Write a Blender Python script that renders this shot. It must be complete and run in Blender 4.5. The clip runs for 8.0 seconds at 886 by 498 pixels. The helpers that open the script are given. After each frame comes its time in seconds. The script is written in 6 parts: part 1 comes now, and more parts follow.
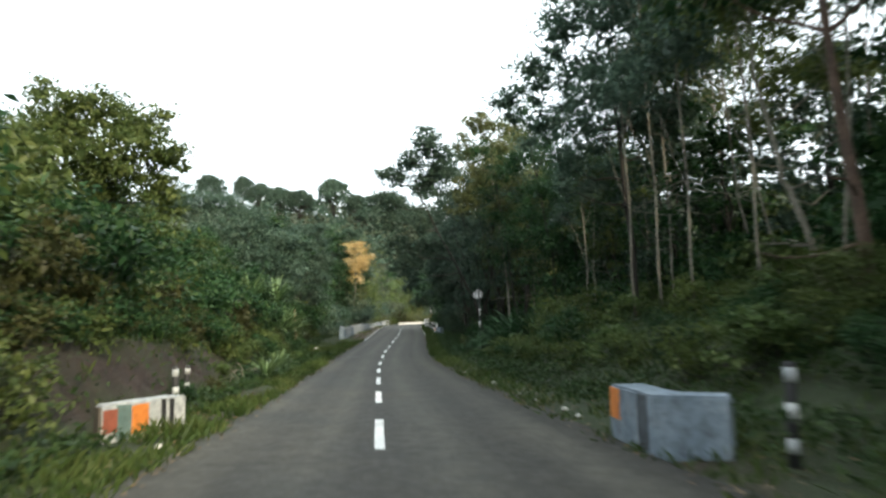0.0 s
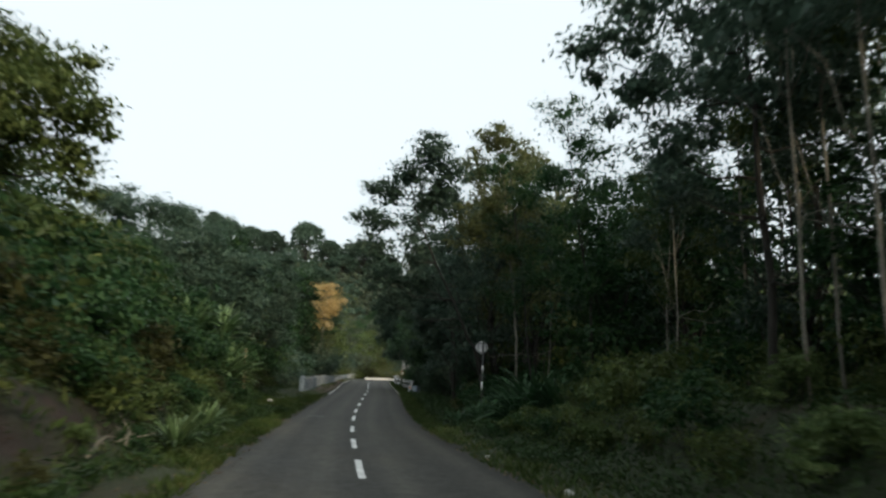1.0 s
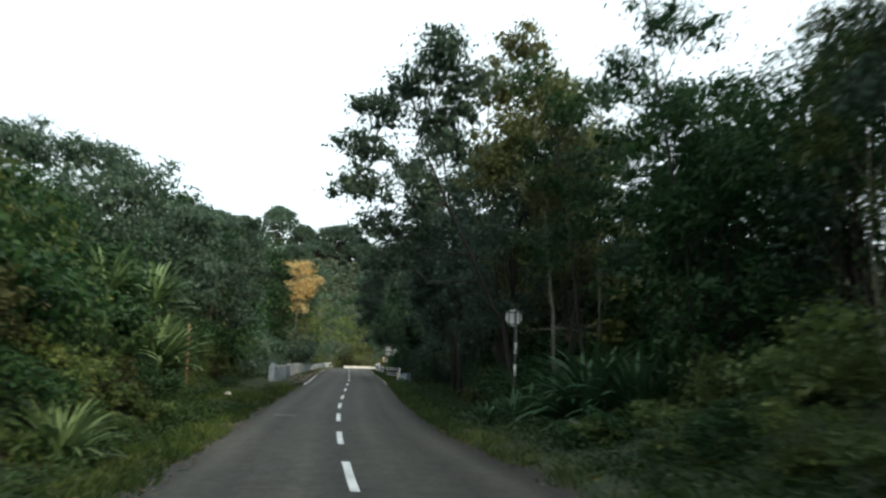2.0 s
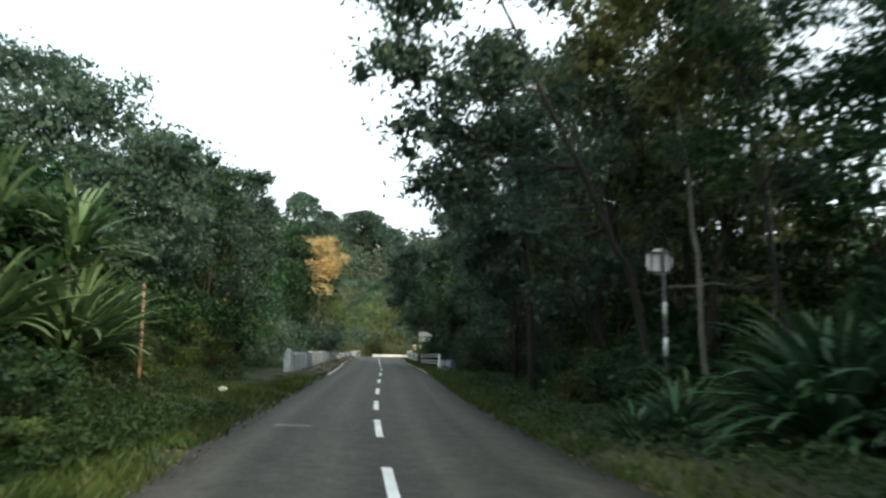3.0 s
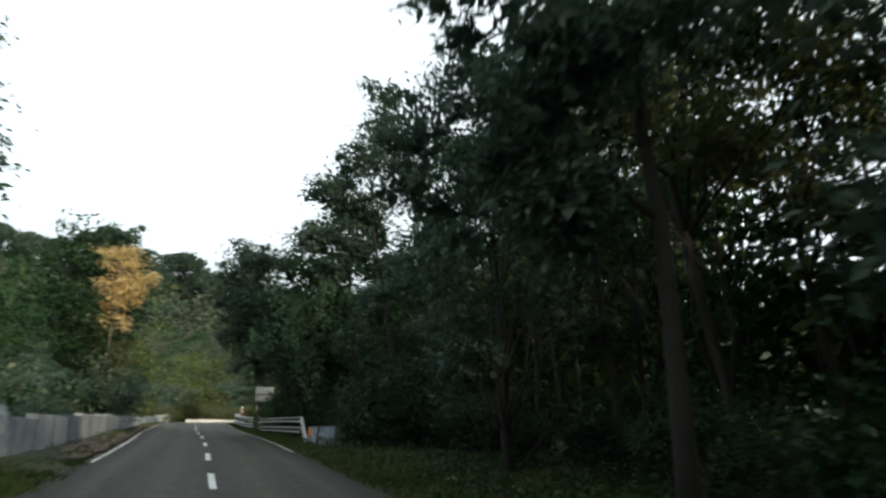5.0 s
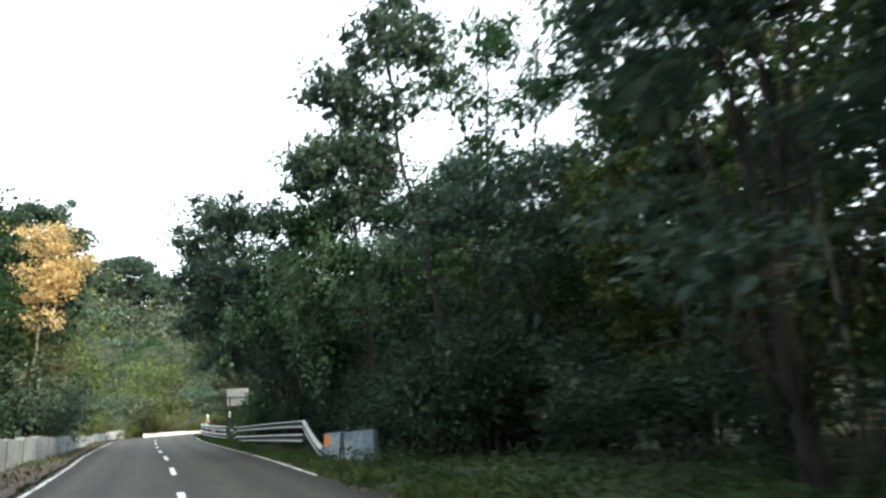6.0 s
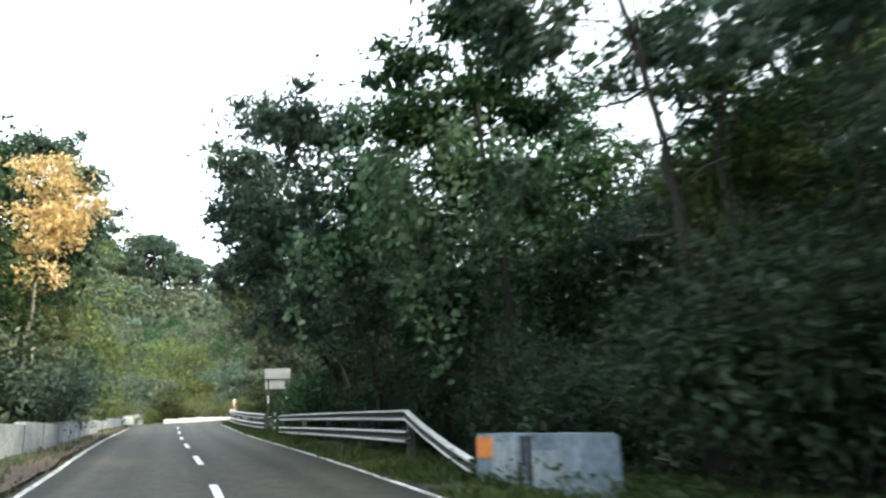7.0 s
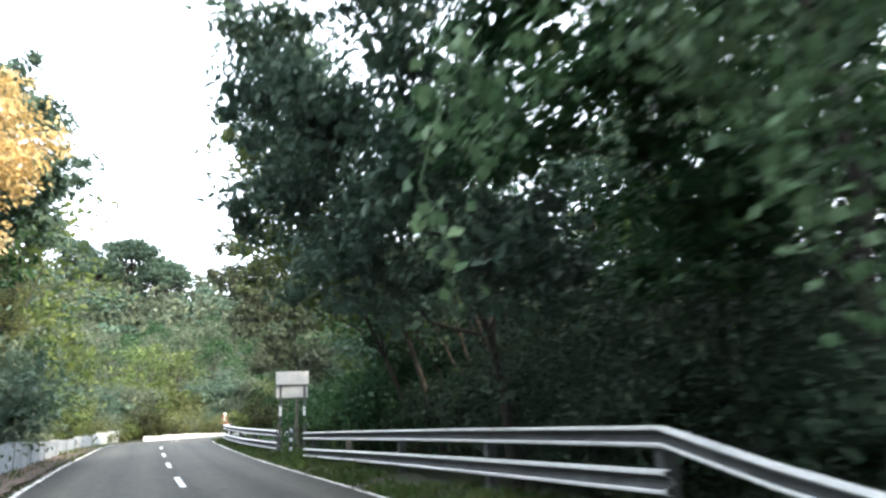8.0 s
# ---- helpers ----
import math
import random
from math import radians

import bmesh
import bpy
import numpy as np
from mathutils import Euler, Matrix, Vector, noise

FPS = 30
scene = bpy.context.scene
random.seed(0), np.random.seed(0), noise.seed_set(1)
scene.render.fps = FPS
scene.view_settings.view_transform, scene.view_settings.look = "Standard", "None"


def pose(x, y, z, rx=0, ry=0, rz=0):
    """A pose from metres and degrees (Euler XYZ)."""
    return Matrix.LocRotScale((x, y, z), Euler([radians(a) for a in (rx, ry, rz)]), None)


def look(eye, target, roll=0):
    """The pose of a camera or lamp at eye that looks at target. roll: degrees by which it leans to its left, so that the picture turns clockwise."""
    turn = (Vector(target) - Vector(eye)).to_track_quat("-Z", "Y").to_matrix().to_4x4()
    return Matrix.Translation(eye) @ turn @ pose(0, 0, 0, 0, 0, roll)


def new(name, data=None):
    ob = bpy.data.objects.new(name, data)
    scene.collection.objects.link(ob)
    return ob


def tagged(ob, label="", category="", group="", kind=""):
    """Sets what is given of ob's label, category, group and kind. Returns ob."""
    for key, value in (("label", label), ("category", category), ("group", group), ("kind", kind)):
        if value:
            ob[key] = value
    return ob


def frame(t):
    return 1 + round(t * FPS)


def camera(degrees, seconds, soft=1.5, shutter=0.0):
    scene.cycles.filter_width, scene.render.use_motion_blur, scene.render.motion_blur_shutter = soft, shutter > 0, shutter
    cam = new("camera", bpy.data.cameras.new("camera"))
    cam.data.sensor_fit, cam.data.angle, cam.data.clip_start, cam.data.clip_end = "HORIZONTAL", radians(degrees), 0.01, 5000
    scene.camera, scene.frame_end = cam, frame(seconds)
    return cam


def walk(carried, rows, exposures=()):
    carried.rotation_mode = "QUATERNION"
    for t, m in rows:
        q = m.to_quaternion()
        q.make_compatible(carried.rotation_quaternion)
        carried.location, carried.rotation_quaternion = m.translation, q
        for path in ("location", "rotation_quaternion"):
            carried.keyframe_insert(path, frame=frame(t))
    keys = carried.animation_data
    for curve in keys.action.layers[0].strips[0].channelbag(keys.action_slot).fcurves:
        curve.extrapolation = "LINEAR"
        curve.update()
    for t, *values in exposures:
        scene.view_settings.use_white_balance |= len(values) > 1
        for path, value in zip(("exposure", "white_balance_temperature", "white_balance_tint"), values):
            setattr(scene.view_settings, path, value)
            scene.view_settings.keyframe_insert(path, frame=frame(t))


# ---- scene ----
cam = camera(63.5, 8.0, soft=2.5, shutter=0.45)
# seconds, place, yaw, pitch, roll
PATH = [
    (0.0, 3.22, 0.59, 1.21, 1.12, 6.53, 1.16),
    (0.2, 2.91, 2.17, 1.20, 1.31, 7.45, 1.35),
    (0.4, 2.61, 3.73, 1.21, 1.98, 8.12, 1.44),
    (0.5, 2.47, 4.52, 1.21, 1.85, 8.22, 0.50),
    (0.6, 2.33, 5.31, 1.21, 1.72, 8.16, -0.54),
    (1.0, 1.87, 8.55, 1.19, -1.89, 11.29, -3.19),
    (1.2, 1.66, 10.20, 1.17, -2.86, 11.28, -3.19),
    (2.3, 0.64, 19.39, 1.07, -3.76, 10.04, -2.36),
    (2.5, 0.48, 21.09, 1.05, -2.61, 9.73, -1.88),
    (3.0, 0.03, 25.34, 1.01, -1.67, 9.54, -1.55),
    (3.5, -0.36, 29.28, 1.02, 3.88, 11.59, 0.14),
    (4.0, -0.75, 33.48, 1.04, -4.11, 10.75, -3.37),
    (4.2, -0.90, 35.19, 1.06, -5.83, 12.54, -3.06),
    (5.3, -1.56, 45.14, 1.31, -18.05, 14.62, 0.69),
    (5.5, -1.66, 46.88, 1.36, -18.19, 14.32, 2.19),
    (6.0, -1.90, 51.15, 1.47, -18.24, 14.15, 3.55),
    (6.5, -2.23, 55.41, 1.63, -18.61, 12.77, 2.25),
    (7.0, -2.53, 59.66, 1.77, -17.00, 13.51, 2.16),
    (7.5, -2.81, 63.93, 1.93, -17.52, 14.31, 1.81),
    (8.0, -3.12, 68.20, 2.04, -18.29, 14.44, 2.54),
]
EXPOSURE = [
    (0.0, 0.42, 6300, 3), (0.5, -0.05, 6300, 3), (1.0, -0.65, 6300, 3), (2.3, 0.0, 6150, 0), (3.0, 0.1, 6150, 0), (3.5, -0.6, 6350, 4), (4.0, -0.75, 6550, 6),
    (4.4, -0.75, 6550, 6), (5.5, 0.28, 6150, 2), (6.0, 0.75, 6150, 4), (6.5, 1.2, 6150, 6), (7.0, 1.0, 6100, 4), (7.5, 1.65, 5950, 9), (8.0, 1.45, 5950, 9),
]
walk(cam, [(t, pose(x, y, z, 90 + pitch, roll, yaw)) for t, x, y, z, yaw, pitch, roll in PATH], EXPOSURE)

# ---- light ----
world = bpy.data.worlds.new("world")
scene.world = world
world.use_nodes = True
wt = world.node_tree
sky = wt.nodes.new("ShaderNodeTexSky")
sky.sky_type, sky.sun_disc = "NISHITA", False
sky.sun_elevation, sky.sun_rotation = radians(24), radians(154)
sky.air_density, sky.dust_density, sky.ozone_density = 1.0, 6.0, 1.0
veil = wt.nodes.new("ShaderNodeMixRGB")
veil.inputs["Fac"].default_value = 0.72
veil.inputs["Color2"].default_value = (13.5, 14.0, 14.6, 1)
wt.links.new(sky.outputs["Color"], veil.inputs["Color1"])
back = wt.nodes["Background"]
back.inputs["Strength"].default_value = 0.15
wt.links.new(veil.outputs["Color"], back.inputs["Color"])

sun_data = bpy.data.lights.new("sun", "SUN")
sun_data.energy, sun_data.angle, sun_data.color = 4.5, radians(2), (1.0, 0.82, 0.60)
sun = new("sun", sun_data)
SUN_FROM = Vector((math.sin(radians(154)) * math.cos(radians(24)), math.cos(radians(154)) * math.cos(radians(24)), math.sin(radians(24))))
sun.matrix_world = look(SUN_FROM * 60, (0, 0, 0))
rng = np.random.default_rng(7)


# ---- materials ----
def material(name, rough=0.8, metal=0.0):
    m = bpy.data.materials.new(name)
    m.use_nodes = True
    b = m.node_tree.nodes["Principled BSDF"]
    b.inputs["Roughness"].default_value = rough
    b.inputs["Metallic"].default_value = metal
    return m, m.node_tree, b


def node(nt, kind, **values):
    n = nt.nodes.new(kind)
    for k, v in values.items():
        n.inputs[k].default_value = v
    return n


def noise_ramp(nt, coords, scale, stops, detail=6.0, rough=0.6):
    n = node(nt, "ShaderNodeTexNoise", Scale=scale, Detail=detail, Roughness=rough)
    nt.links.new(coords, n.inputs["Vector"])
    r = nt.nodes.new("ShaderNodeValToRGB")
    while len(r.color_ramp.elements) < len(stops):
        r.color_ramp.elements.new(0.5)
    for e, (p, c) in zip(r.color_ramp.elements, stops):
        e.position, e.color = p, (*c, 1)
    nt.links.new(n.outputs["Fac"], r.inputs["Fac"])
    return n, r


def mix(nt, a, b, fac, kind="MIX"):
    m = nt.nodes.new("ShaderNodeMixRGB")
    m.blend_type = kind
    for socket, value in (("Color1", a), ("Color2", b), ("Fac", fac)):
        if hasattr(value, "default_value"):
            nt.links.new(value, m.inputs[socket])
        else:
            m.inputs[socket].default_value = value if socket == "Fac" else (*value, 1)
    return m.outputs["Color"]


def bump(nt, b, height, strength, distance):
    n = node(nt, "ShaderNodeBump", Strength=strength, Distance=distance)
    nt.links.new(height, n.inputs["Height"])
    nt.links.new(n.outputs["Normal"], b.inputs["Normal"])


def textured(name, coarse, fine, coarse_scale, fine_scale, rough=0.8, metal=0.0, relief=0.3, depth=0.01):
    m, nt, b = material(name, rough, metal)
    co = nt.nodes.new("ShaderNodeTexCoord").outputs["Object"]
    _, r1 = noise_ramp(nt, co, coarse_scale, coarse)
    n2, r2 = noise_ramp(nt, co, fine_scale, fine, 8.0, 0.65)
    nt.links.new(mix(nt, r1.outputs["Color"], r2.outputs["Color"], 1.0, "MULTIPLY"), b.inputs["Base Color"])
    bump(nt, b, n2.outputs["Fac"], relief, depth)
    return m


def leaf_material(name, tones, passing=0.35, rough=0.45):
    """Leaves whose tone changes from leaf to leaf, from plant to plant and across the crown, and that let some light through."""
    m, nt, b = material(name, rough)
    b.inputs["Specular IOR Level"].default_value = 0.16
    geo = nt.nodes.new("ShaderNodeNewGeometry")
    info = nt.nodes.new("ShaderNodeObjectInfo")
    co = nt.nodes.new("ShaderNodeTexCoord").outputs["Object"]
    n = node(nt, "ShaderNodeTexNoise", Scale=0.9, Detail=3.0)
    nt.links.new(co, n.inputs["Vector"])
    add = nt.nodes.new("ShaderNodeMath")
    add.operation = "MULTIPLY_ADD"
    add.inputs[1].default_value = 0.44
    nt.links.new(geo.outputs["Random Per Island"], add.inputs[0])
    half = nt.nodes.new("ShaderNodeMath")
    half.operation = "MULTIPLY_ADD"
    half.inputs[1].default_value = 1.15
    half.inputs[2].default_value = -0.30
    nt.links.new(n.outputs["Fac"], half.inputs[0])
    nt.links.new(half.outputs[0], add.inputs[2])
    r = nt.nodes.new("ShaderNodeValToRGB")
    while len(r.color_ramp.elements) < len(tones):
        r.color_ramp.elements.new(0.5)
    for i, (e, c) in enumerate(zip(r.color_ramp.elements, tones)):
        e.position, e.color = i / (len(tones) - 1), (*c, 1)
    nt.links.new(add.outputs[0], r.inputs["Fac"])
    hue = nt.nodes.new("ShaderNodeHueSaturation")
    shift = node(nt, "ShaderNodeMapRange", **{"To Min": 0.75, "To Max": 1.25})
    nt.links.new(info.outputs["Random"], shift.inputs["Value"])
    nt.links.new(shift.outputs["Result"], hue.inputs["Value"])
    nt.links.new(r.outputs["Color"], hue.inputs["Color"])
    nt.links.new(hue.outputs["Color"], b.inputs["Base Color"])
    tr = nt.nodes.new("ShaderNodeBsdfTranslucent")
    nt.links.new(hue.outputs["Color"], tr.inputs["Color"])
    ms = nt.nodes.new("ShaderNodeMixShader")
    ms.inputs["Fac"].default_value = passing
    nt.links.new(b.outputs[0], ms.inputs[1])
    nt.links.new(tr.outputs[0], ms.inputs[2])
    nt.links.new(ms.outputs[0], nt.nodes["Material Output"].inputs["Surface"])
    return m


LEAF_DEEP = leaf_material("leaf_deep_green", [(0.009, 0.028, 0.012), (0.024, 0.060, 0.022), (0.076, 0.126, 0.044)])
LEAF_BLUE = leaf_material("leaf_blue_green", [(0.026, 0.048, 0.036), (0.062, 0.102, 0.072), (0.150, 0.200, 0.145)])
LEAF_OLIVE = leaf_material("leaf_olive", [(0.027, 0.046, 0.014), (0.076, 0.106, 0.031), (0.175, 0.195, 0.070)])
LEAF_LIGHT = leaf_material("leaf_light_green", [(0.032, 0.060, 0.019), (0.080, 0.120, 0.040), (0.175, 0.205, 0.082)])
# grey-green far leaves, paled so that aerial haze is in their colour
LEAF_FAR = leaf_material("leaf_far_hazy_green", [(0.038, 0.053, 0.036), (0.092, 0.116, 0.074), (0.185, 0.205, 0.140)])
# yellow-green, with the sunlight on the tall crowns put into its colour
LEAF_PALE = leaf_material("leaf_yellow_green_sunlit", [(0.050, 0.072, 0.026), (0.130, 0.150, 0.060), (0.260, 0.260, 0.130)])
LEAF_THICKET = leaf_material("leaf_thicket", [(0.014, 0.028, 0.018), (0.032, 0.056, 0.033), (0.086, 0.116, 0.070)], 0.3)
LEAF_RUST = leaf_material("leaf_rusty_brown", [(0.028, 0.034, 0.014), (0.056, 0.058, 0.022), (0.066, 0.092, 0.030)])
LEAF_GOLD = leaf_material("leaf_golden_orange", [(0.36, 0.25, 0.09), (0.58, 0.43, 0.19), (0.76, 0.64, 0.43)], 0.4)
LEAF_VINE = leaf_material("leaf_vine", [(0.034, 0.072, 0.032), (0.072, 0.125, 0.060), (0.150, 0.215, 0.120)], 0.3, 0.4)
LEAF_STRAP = leaf_material("leaf_strap", [(0.040, 0.085, 0.034), (0.095, 0.155, 0.064), (0.250, 0.300, 0.160)], 0.25, 0.35)
LEAF_FLAX = leaf_material("leaf_flax", [(0.018, 0.050, 0.024), (0.042, 0.094, 0.044), (0.120, 0.180, 0.090)], 0.2, 0.35)
GRASS_BLADE = leaf_material("grass_blade", [(0.022, 0.042, 0.012), (0.044, 0.070, 0.018), (0.095, 0.104, 0.038)], 0.3, 0.5)
LEAF_WEED = leaf_material("leaf_weed", [(0.013, 0.032, 0.011), (0.028, 0.056, 0.018), (0.064, 0.096, 0.034)])
BARK_PALE = textured("bark_pale", [(0.3, (0.12, 0.11, 0.09)), (0.7, (0.30, 0.28, 0.23))], [(0.3, (0.55, 0.55, 0.52)), (0.7, (1, 1, 1))], 2.0, 24.0, 0.85, 0, 0.5, 0.01)
BARK_DARK = textured("bark_dark", [(0.3, (0.016, 0.015, 0.012)), (0.7, (0.042, 0.036, 0.029))], [(0.3, (0.6, 0.6, 0.6)), (0.7, (1, 1, 1))], 1.5, 20.0, 0.9, 0, 0.7, 0.02)
CONCRETE = textured("painted_concrete", [(0.30, (0.30, 0.33, 0.35)), (0.52, (0.46, 0.48, 0.48)), (0.8, (0.62, 0.63, 0.62))], [(0.32, (0.50, 0.51, 0.50)), (0.6, (1, 1, 1))], 1.7, 11.0, 0.85, 0, 0.4, 0.008)
CONCRETE_BLUE = textured("blue_grey_concrete", [(0.30, (0.11, 0.15, 0.19)), (0.55, (0.19, 0.24, 0.29)), (0.8, (0.36, 0.40, 0.44))], [(0.32, (0.50, 0.50, 0.50)), (0.6, (1, 1, 1))], 1.5, 9.0, 0.85, 0, 0.4, 0.008)
PAINT_WHITE = textured("white_road_paint", [(0.35, (0.55, 0.55, 0.53)), (0.6, (0.78, 0.78, 0.76))], [(0.30, (0.45, 0.45, 0.45)), (0.45, (1, 1, 1))], 1.2, 30.0, 0.7, 0, 0.2, 0.003)
PAINT_LINE = textured("worn_edge_paint", [(0.38, (0.40, 0.39, 0.36)), (0.6, (0.70, 0.69, 0.66))], [(0.34, (0.30, 0.30, 0.29)), (0.50, (1, 1, 1))], 0.8, 18.0, 0.7, 0, 0.2, 0.003)
PAINT_BLACK = textured("black_paint", [(0.3, (0.012, 0.013, 0.015)), (0.7, (0.035, 0.036, 0.038))], [(0.3, (0.7, 0.7, 0.7)), (0.7, (1, 1, 1))], 3.0, 20.0, 0.7)
PAINT_ORANGE = textured("orange_paint", [(0.3, (0.55, 0.17, 0.03)), (0.7, (0.75, 0.27, 0.05))], [(0.3, (0.7, 0.65, 0.62)), (0.6, (1, 1, 1))], 4.0, 18.0, 0.75)
TEAL = textured("faded_teal_paint", [(0.3, (0.10, 0.16, 0.15)), (0.7, (0.18, 0.25, 0.23))], [(0.3, (0.6, 0.6, 0.6)), (0.6, (1, 1, 1))], 3.0, 18.0, 0.8)
DIRTY = textured("muddy_concrete", [(0.3, (0.05, 0.042, 0.032)), (0.7, (0.13, 0.11, 0.085))], [(0.3, (0.5, 0.5, 0.5)), (0.6, (1, 1, 1))], 3.0, 14.0, 0.9)
PANEL = textured("pale_blue_grey_wash", [(0.30, (0.20, 0.23, 0.25)), (0.52, (0.31, 0.345, 0.365)), (0.8, (0.44, 0.46, 0.47))], [(0.32, (0.55, 0.56, 0.56)), (0.6, (1, 1, 1))], 0.9, 7.0, 0.85, 0, 0.4, 0.008)
STEEL_DULL_SHADE = textured("dull_steel_rib_shade", [(0.3, (0.05, 0.055, 0.055)), (0.7, (0.13, 0.135, 0.13))], [(0.3, (0.6, 0.6, 0.6)), (0.6, (1, 1, 1))], 2.0, 16.0, 0.7, 0.3)
PAINT_RED = textured("red_paint", [(0.3, (0.20, 0.055, 0.03)), (0.7, (0.32, 0.10, 0.06))], [(0.3, (0.7, 0.7, 0.7)), (0.6, (1, 1, 1))], 4.0, 18.0, 0.7)
STEEL = textured("galvanised_steel", [(0.3, (0.62, 0.63, 0.62)), (0.7, (0.80, 0.80, 0.78))], [(0.3, (0.72, 0.72, 0.70)), (0.6, (1, 1, 1))], 1.5, 14.0, 0.42, 0.35, 0.1, 0.003)
SIGN_BACK = textured("grey_white_sheet", [(0.3, (0.40, 0.40, 0.375)), (0.7, (0.52, 0.51, 0.485))], [(0.3, (0.82, 0.82, 0.80)), (0.6, (1, 1, 1))], 2.5, 15.0, 0.55)
SIGN_GREY = textured("dull_aluminium_sheet", [(0.3, (0.56, 0.57, 0.58)), (0.7, (0.70, 0.70, 0.70))], [(0.3, (0.7, 0.7, 0.7)), (0.6, (1, 1, 1))], 4.0, 15.0, 0.5, 0.2)
FRAME_DARK = textured("dark_steel_frame", [(0.3, (0.05, 0.055, 0.055)), (0.7, (0.11, 0.11, 0.105))], [(0.3, (0.7, 0.7, 0.7)), (0.6, (1, 1, 1))], 5.0, 25.0, 0.6, 0.3)
WHITEWASH = textured("fresh_whitewash", [(0.35, (0.50, 0.50, 0.48)), (0.6, (0.72, 0.72, 0.70))], [(0.30, (0.75, 0.75, 0.75)), (0.45, (1, 1, 1))], 1.2, 9.0, 0.8)
STONE = textured("pale_stone", [(0.3, (0.42, 0.42, 0.39)), (0.7, (0.66, 0.65, 0.61))], [(0.3, (0.6, 0.6, 0.6)), (0.6, (1, 1, 1))], 6.0, 40.0, 0.85, 0, 0.5, 0.01)
WOOD = textured("weathered_wood", [(0.3, (0.16, 0.10, 0.06)), (0.7, (0.34, 0.23, 0.14))], [(0.3, (0.6, 0.6, 0.6)), (0.7, (1, 1, 1))], 4.0, 35.0, 0.85, 0, 0.5, 0.01)


def asphalt_material():
    m, nt, b = material("asphalt", 0.62)
    b.inputs["Specular IOR Level"].default_value = 0.3
    co = nt.nodes.new("ShaderNodeTexCoord").outputs["Object"]
    _, patches = noise_ramp(nt, co, 0.22, [(0.30, (0.037, 0.036, 0.030)), (0.52, (0.041, 0.040, 0.033)), (0.75, (0.048, 0.045, 0.037))], 3.0)
    _, mottle = noise_ramp(nt, co, 2.4, [(0.3, (0.58, 0.58, 0.59)), (0.7, (1.42, 1.40, 1.35))], 8.0, 0.75)
    grain, grit = noise_ramp(nt, co, 55.0, [(0.3, (0.55, 0.55, 0.55)), (0.7, (1.25, 1.25, 1.25))], 4.0)
    # wear across the lanes: paler wheel tracks, dark oily middle and dark broken margins
    uv = nt.nodes.new("ShaderNodeUVMap")
    uv.uv_map = "lanes"
    slow = node(nt, "ShaderNodeMapping", Scale=(1.0, 0.022, 1.0))
    nt.links.new(uv.outputs["UV"], slow.inputs["Vector"])
    sway = node(nt, "ShaderNodeTexNoise", Scale=0.9, Detail=4.0)
    nt.links.new(slow.outputs["Vector"], sway.inputs["Vector"])
    parts = nt.nodes.new("ShaderNodeSeparateXYZ")
    nt.links.new(uv.outputs["UV"], parts.inputs["Vector"])
    side = nt.nodes.new("ShaderNodeMath")
    side.operation = "ABSOLUTE"
    nt.links.new(parts.outputs["X"], side.inputs[0])
    shift = nt.nodes.new("ShaderNodeMath")
    shift.operation = "MULTIPLY_ADD"
    shift.inputs[1].default_value = 1.5
    nt.links.new(sway.outputs["Fac"], shift.inputs[0])
    nt.links.new(side.outputs[0], shift.inputs[2])
    span = node(nt, "ShaderNodeMapRange", **{"From Min": 0.75, "From Max": 4.05})
    nt.links.new(shift.outputs[0], span.inputs["Value"])
    lane = nt.nodes.new("ShaderNodeValToRGB")
    stops = [(0.0, 0.78), (0.2, 1.45), (0.42, 0.80), (0.58, 1.45), (0.74, 0.68), (0.88, 0.32)]
    while len(lane.color_ramp.elements) < len(stops):
        lane.color_ramp.elements.new(0.5)
    for e, (p, v) in zip(lane.color_ramp.elements, stops):
        e.position, e.color = p, (v, v, v * 0.98, 1)
    nt.links.new(span.outputs["Result"], lane.inputs["Fac"])
    _, streaks = noise_ramp(nt, slow.outputs["Vector"], 2.2, [(0.32, (0.78, 0.78, 0.78)), (0.66, (1.16, 1.16, 1.14))], 5.0)
    c = mix(nt, patches.outputs["Color"], grit.outputs["Color"], 1.0, "MULTIPLY")
    c = mix(nt, c, mottle.outputs["Color"], 1.0, "MULTIPLY")
    c = mix(nt, c, lane.outputs["Color"], 1.0, "MULTIPLY")
    c = mix(nt, c, streaks.outputs["Color"], 1.0, "MULTIPLY")
    nt.links.new(c, b.inputs["Base Color"])
    bump(nt, b, grain.outputs["Fac"], 0.5, 0.006)
    _, gloss = noise_ramp(nt, co, 9.0, [(0.3, (0.68, 0.68, 0.68)), (0.7, (0.85, 0.85, 0.85))], 4.0)
    nt.links.new(gloss.outputs["Color"], b.inputs["Roughness"])
    return m


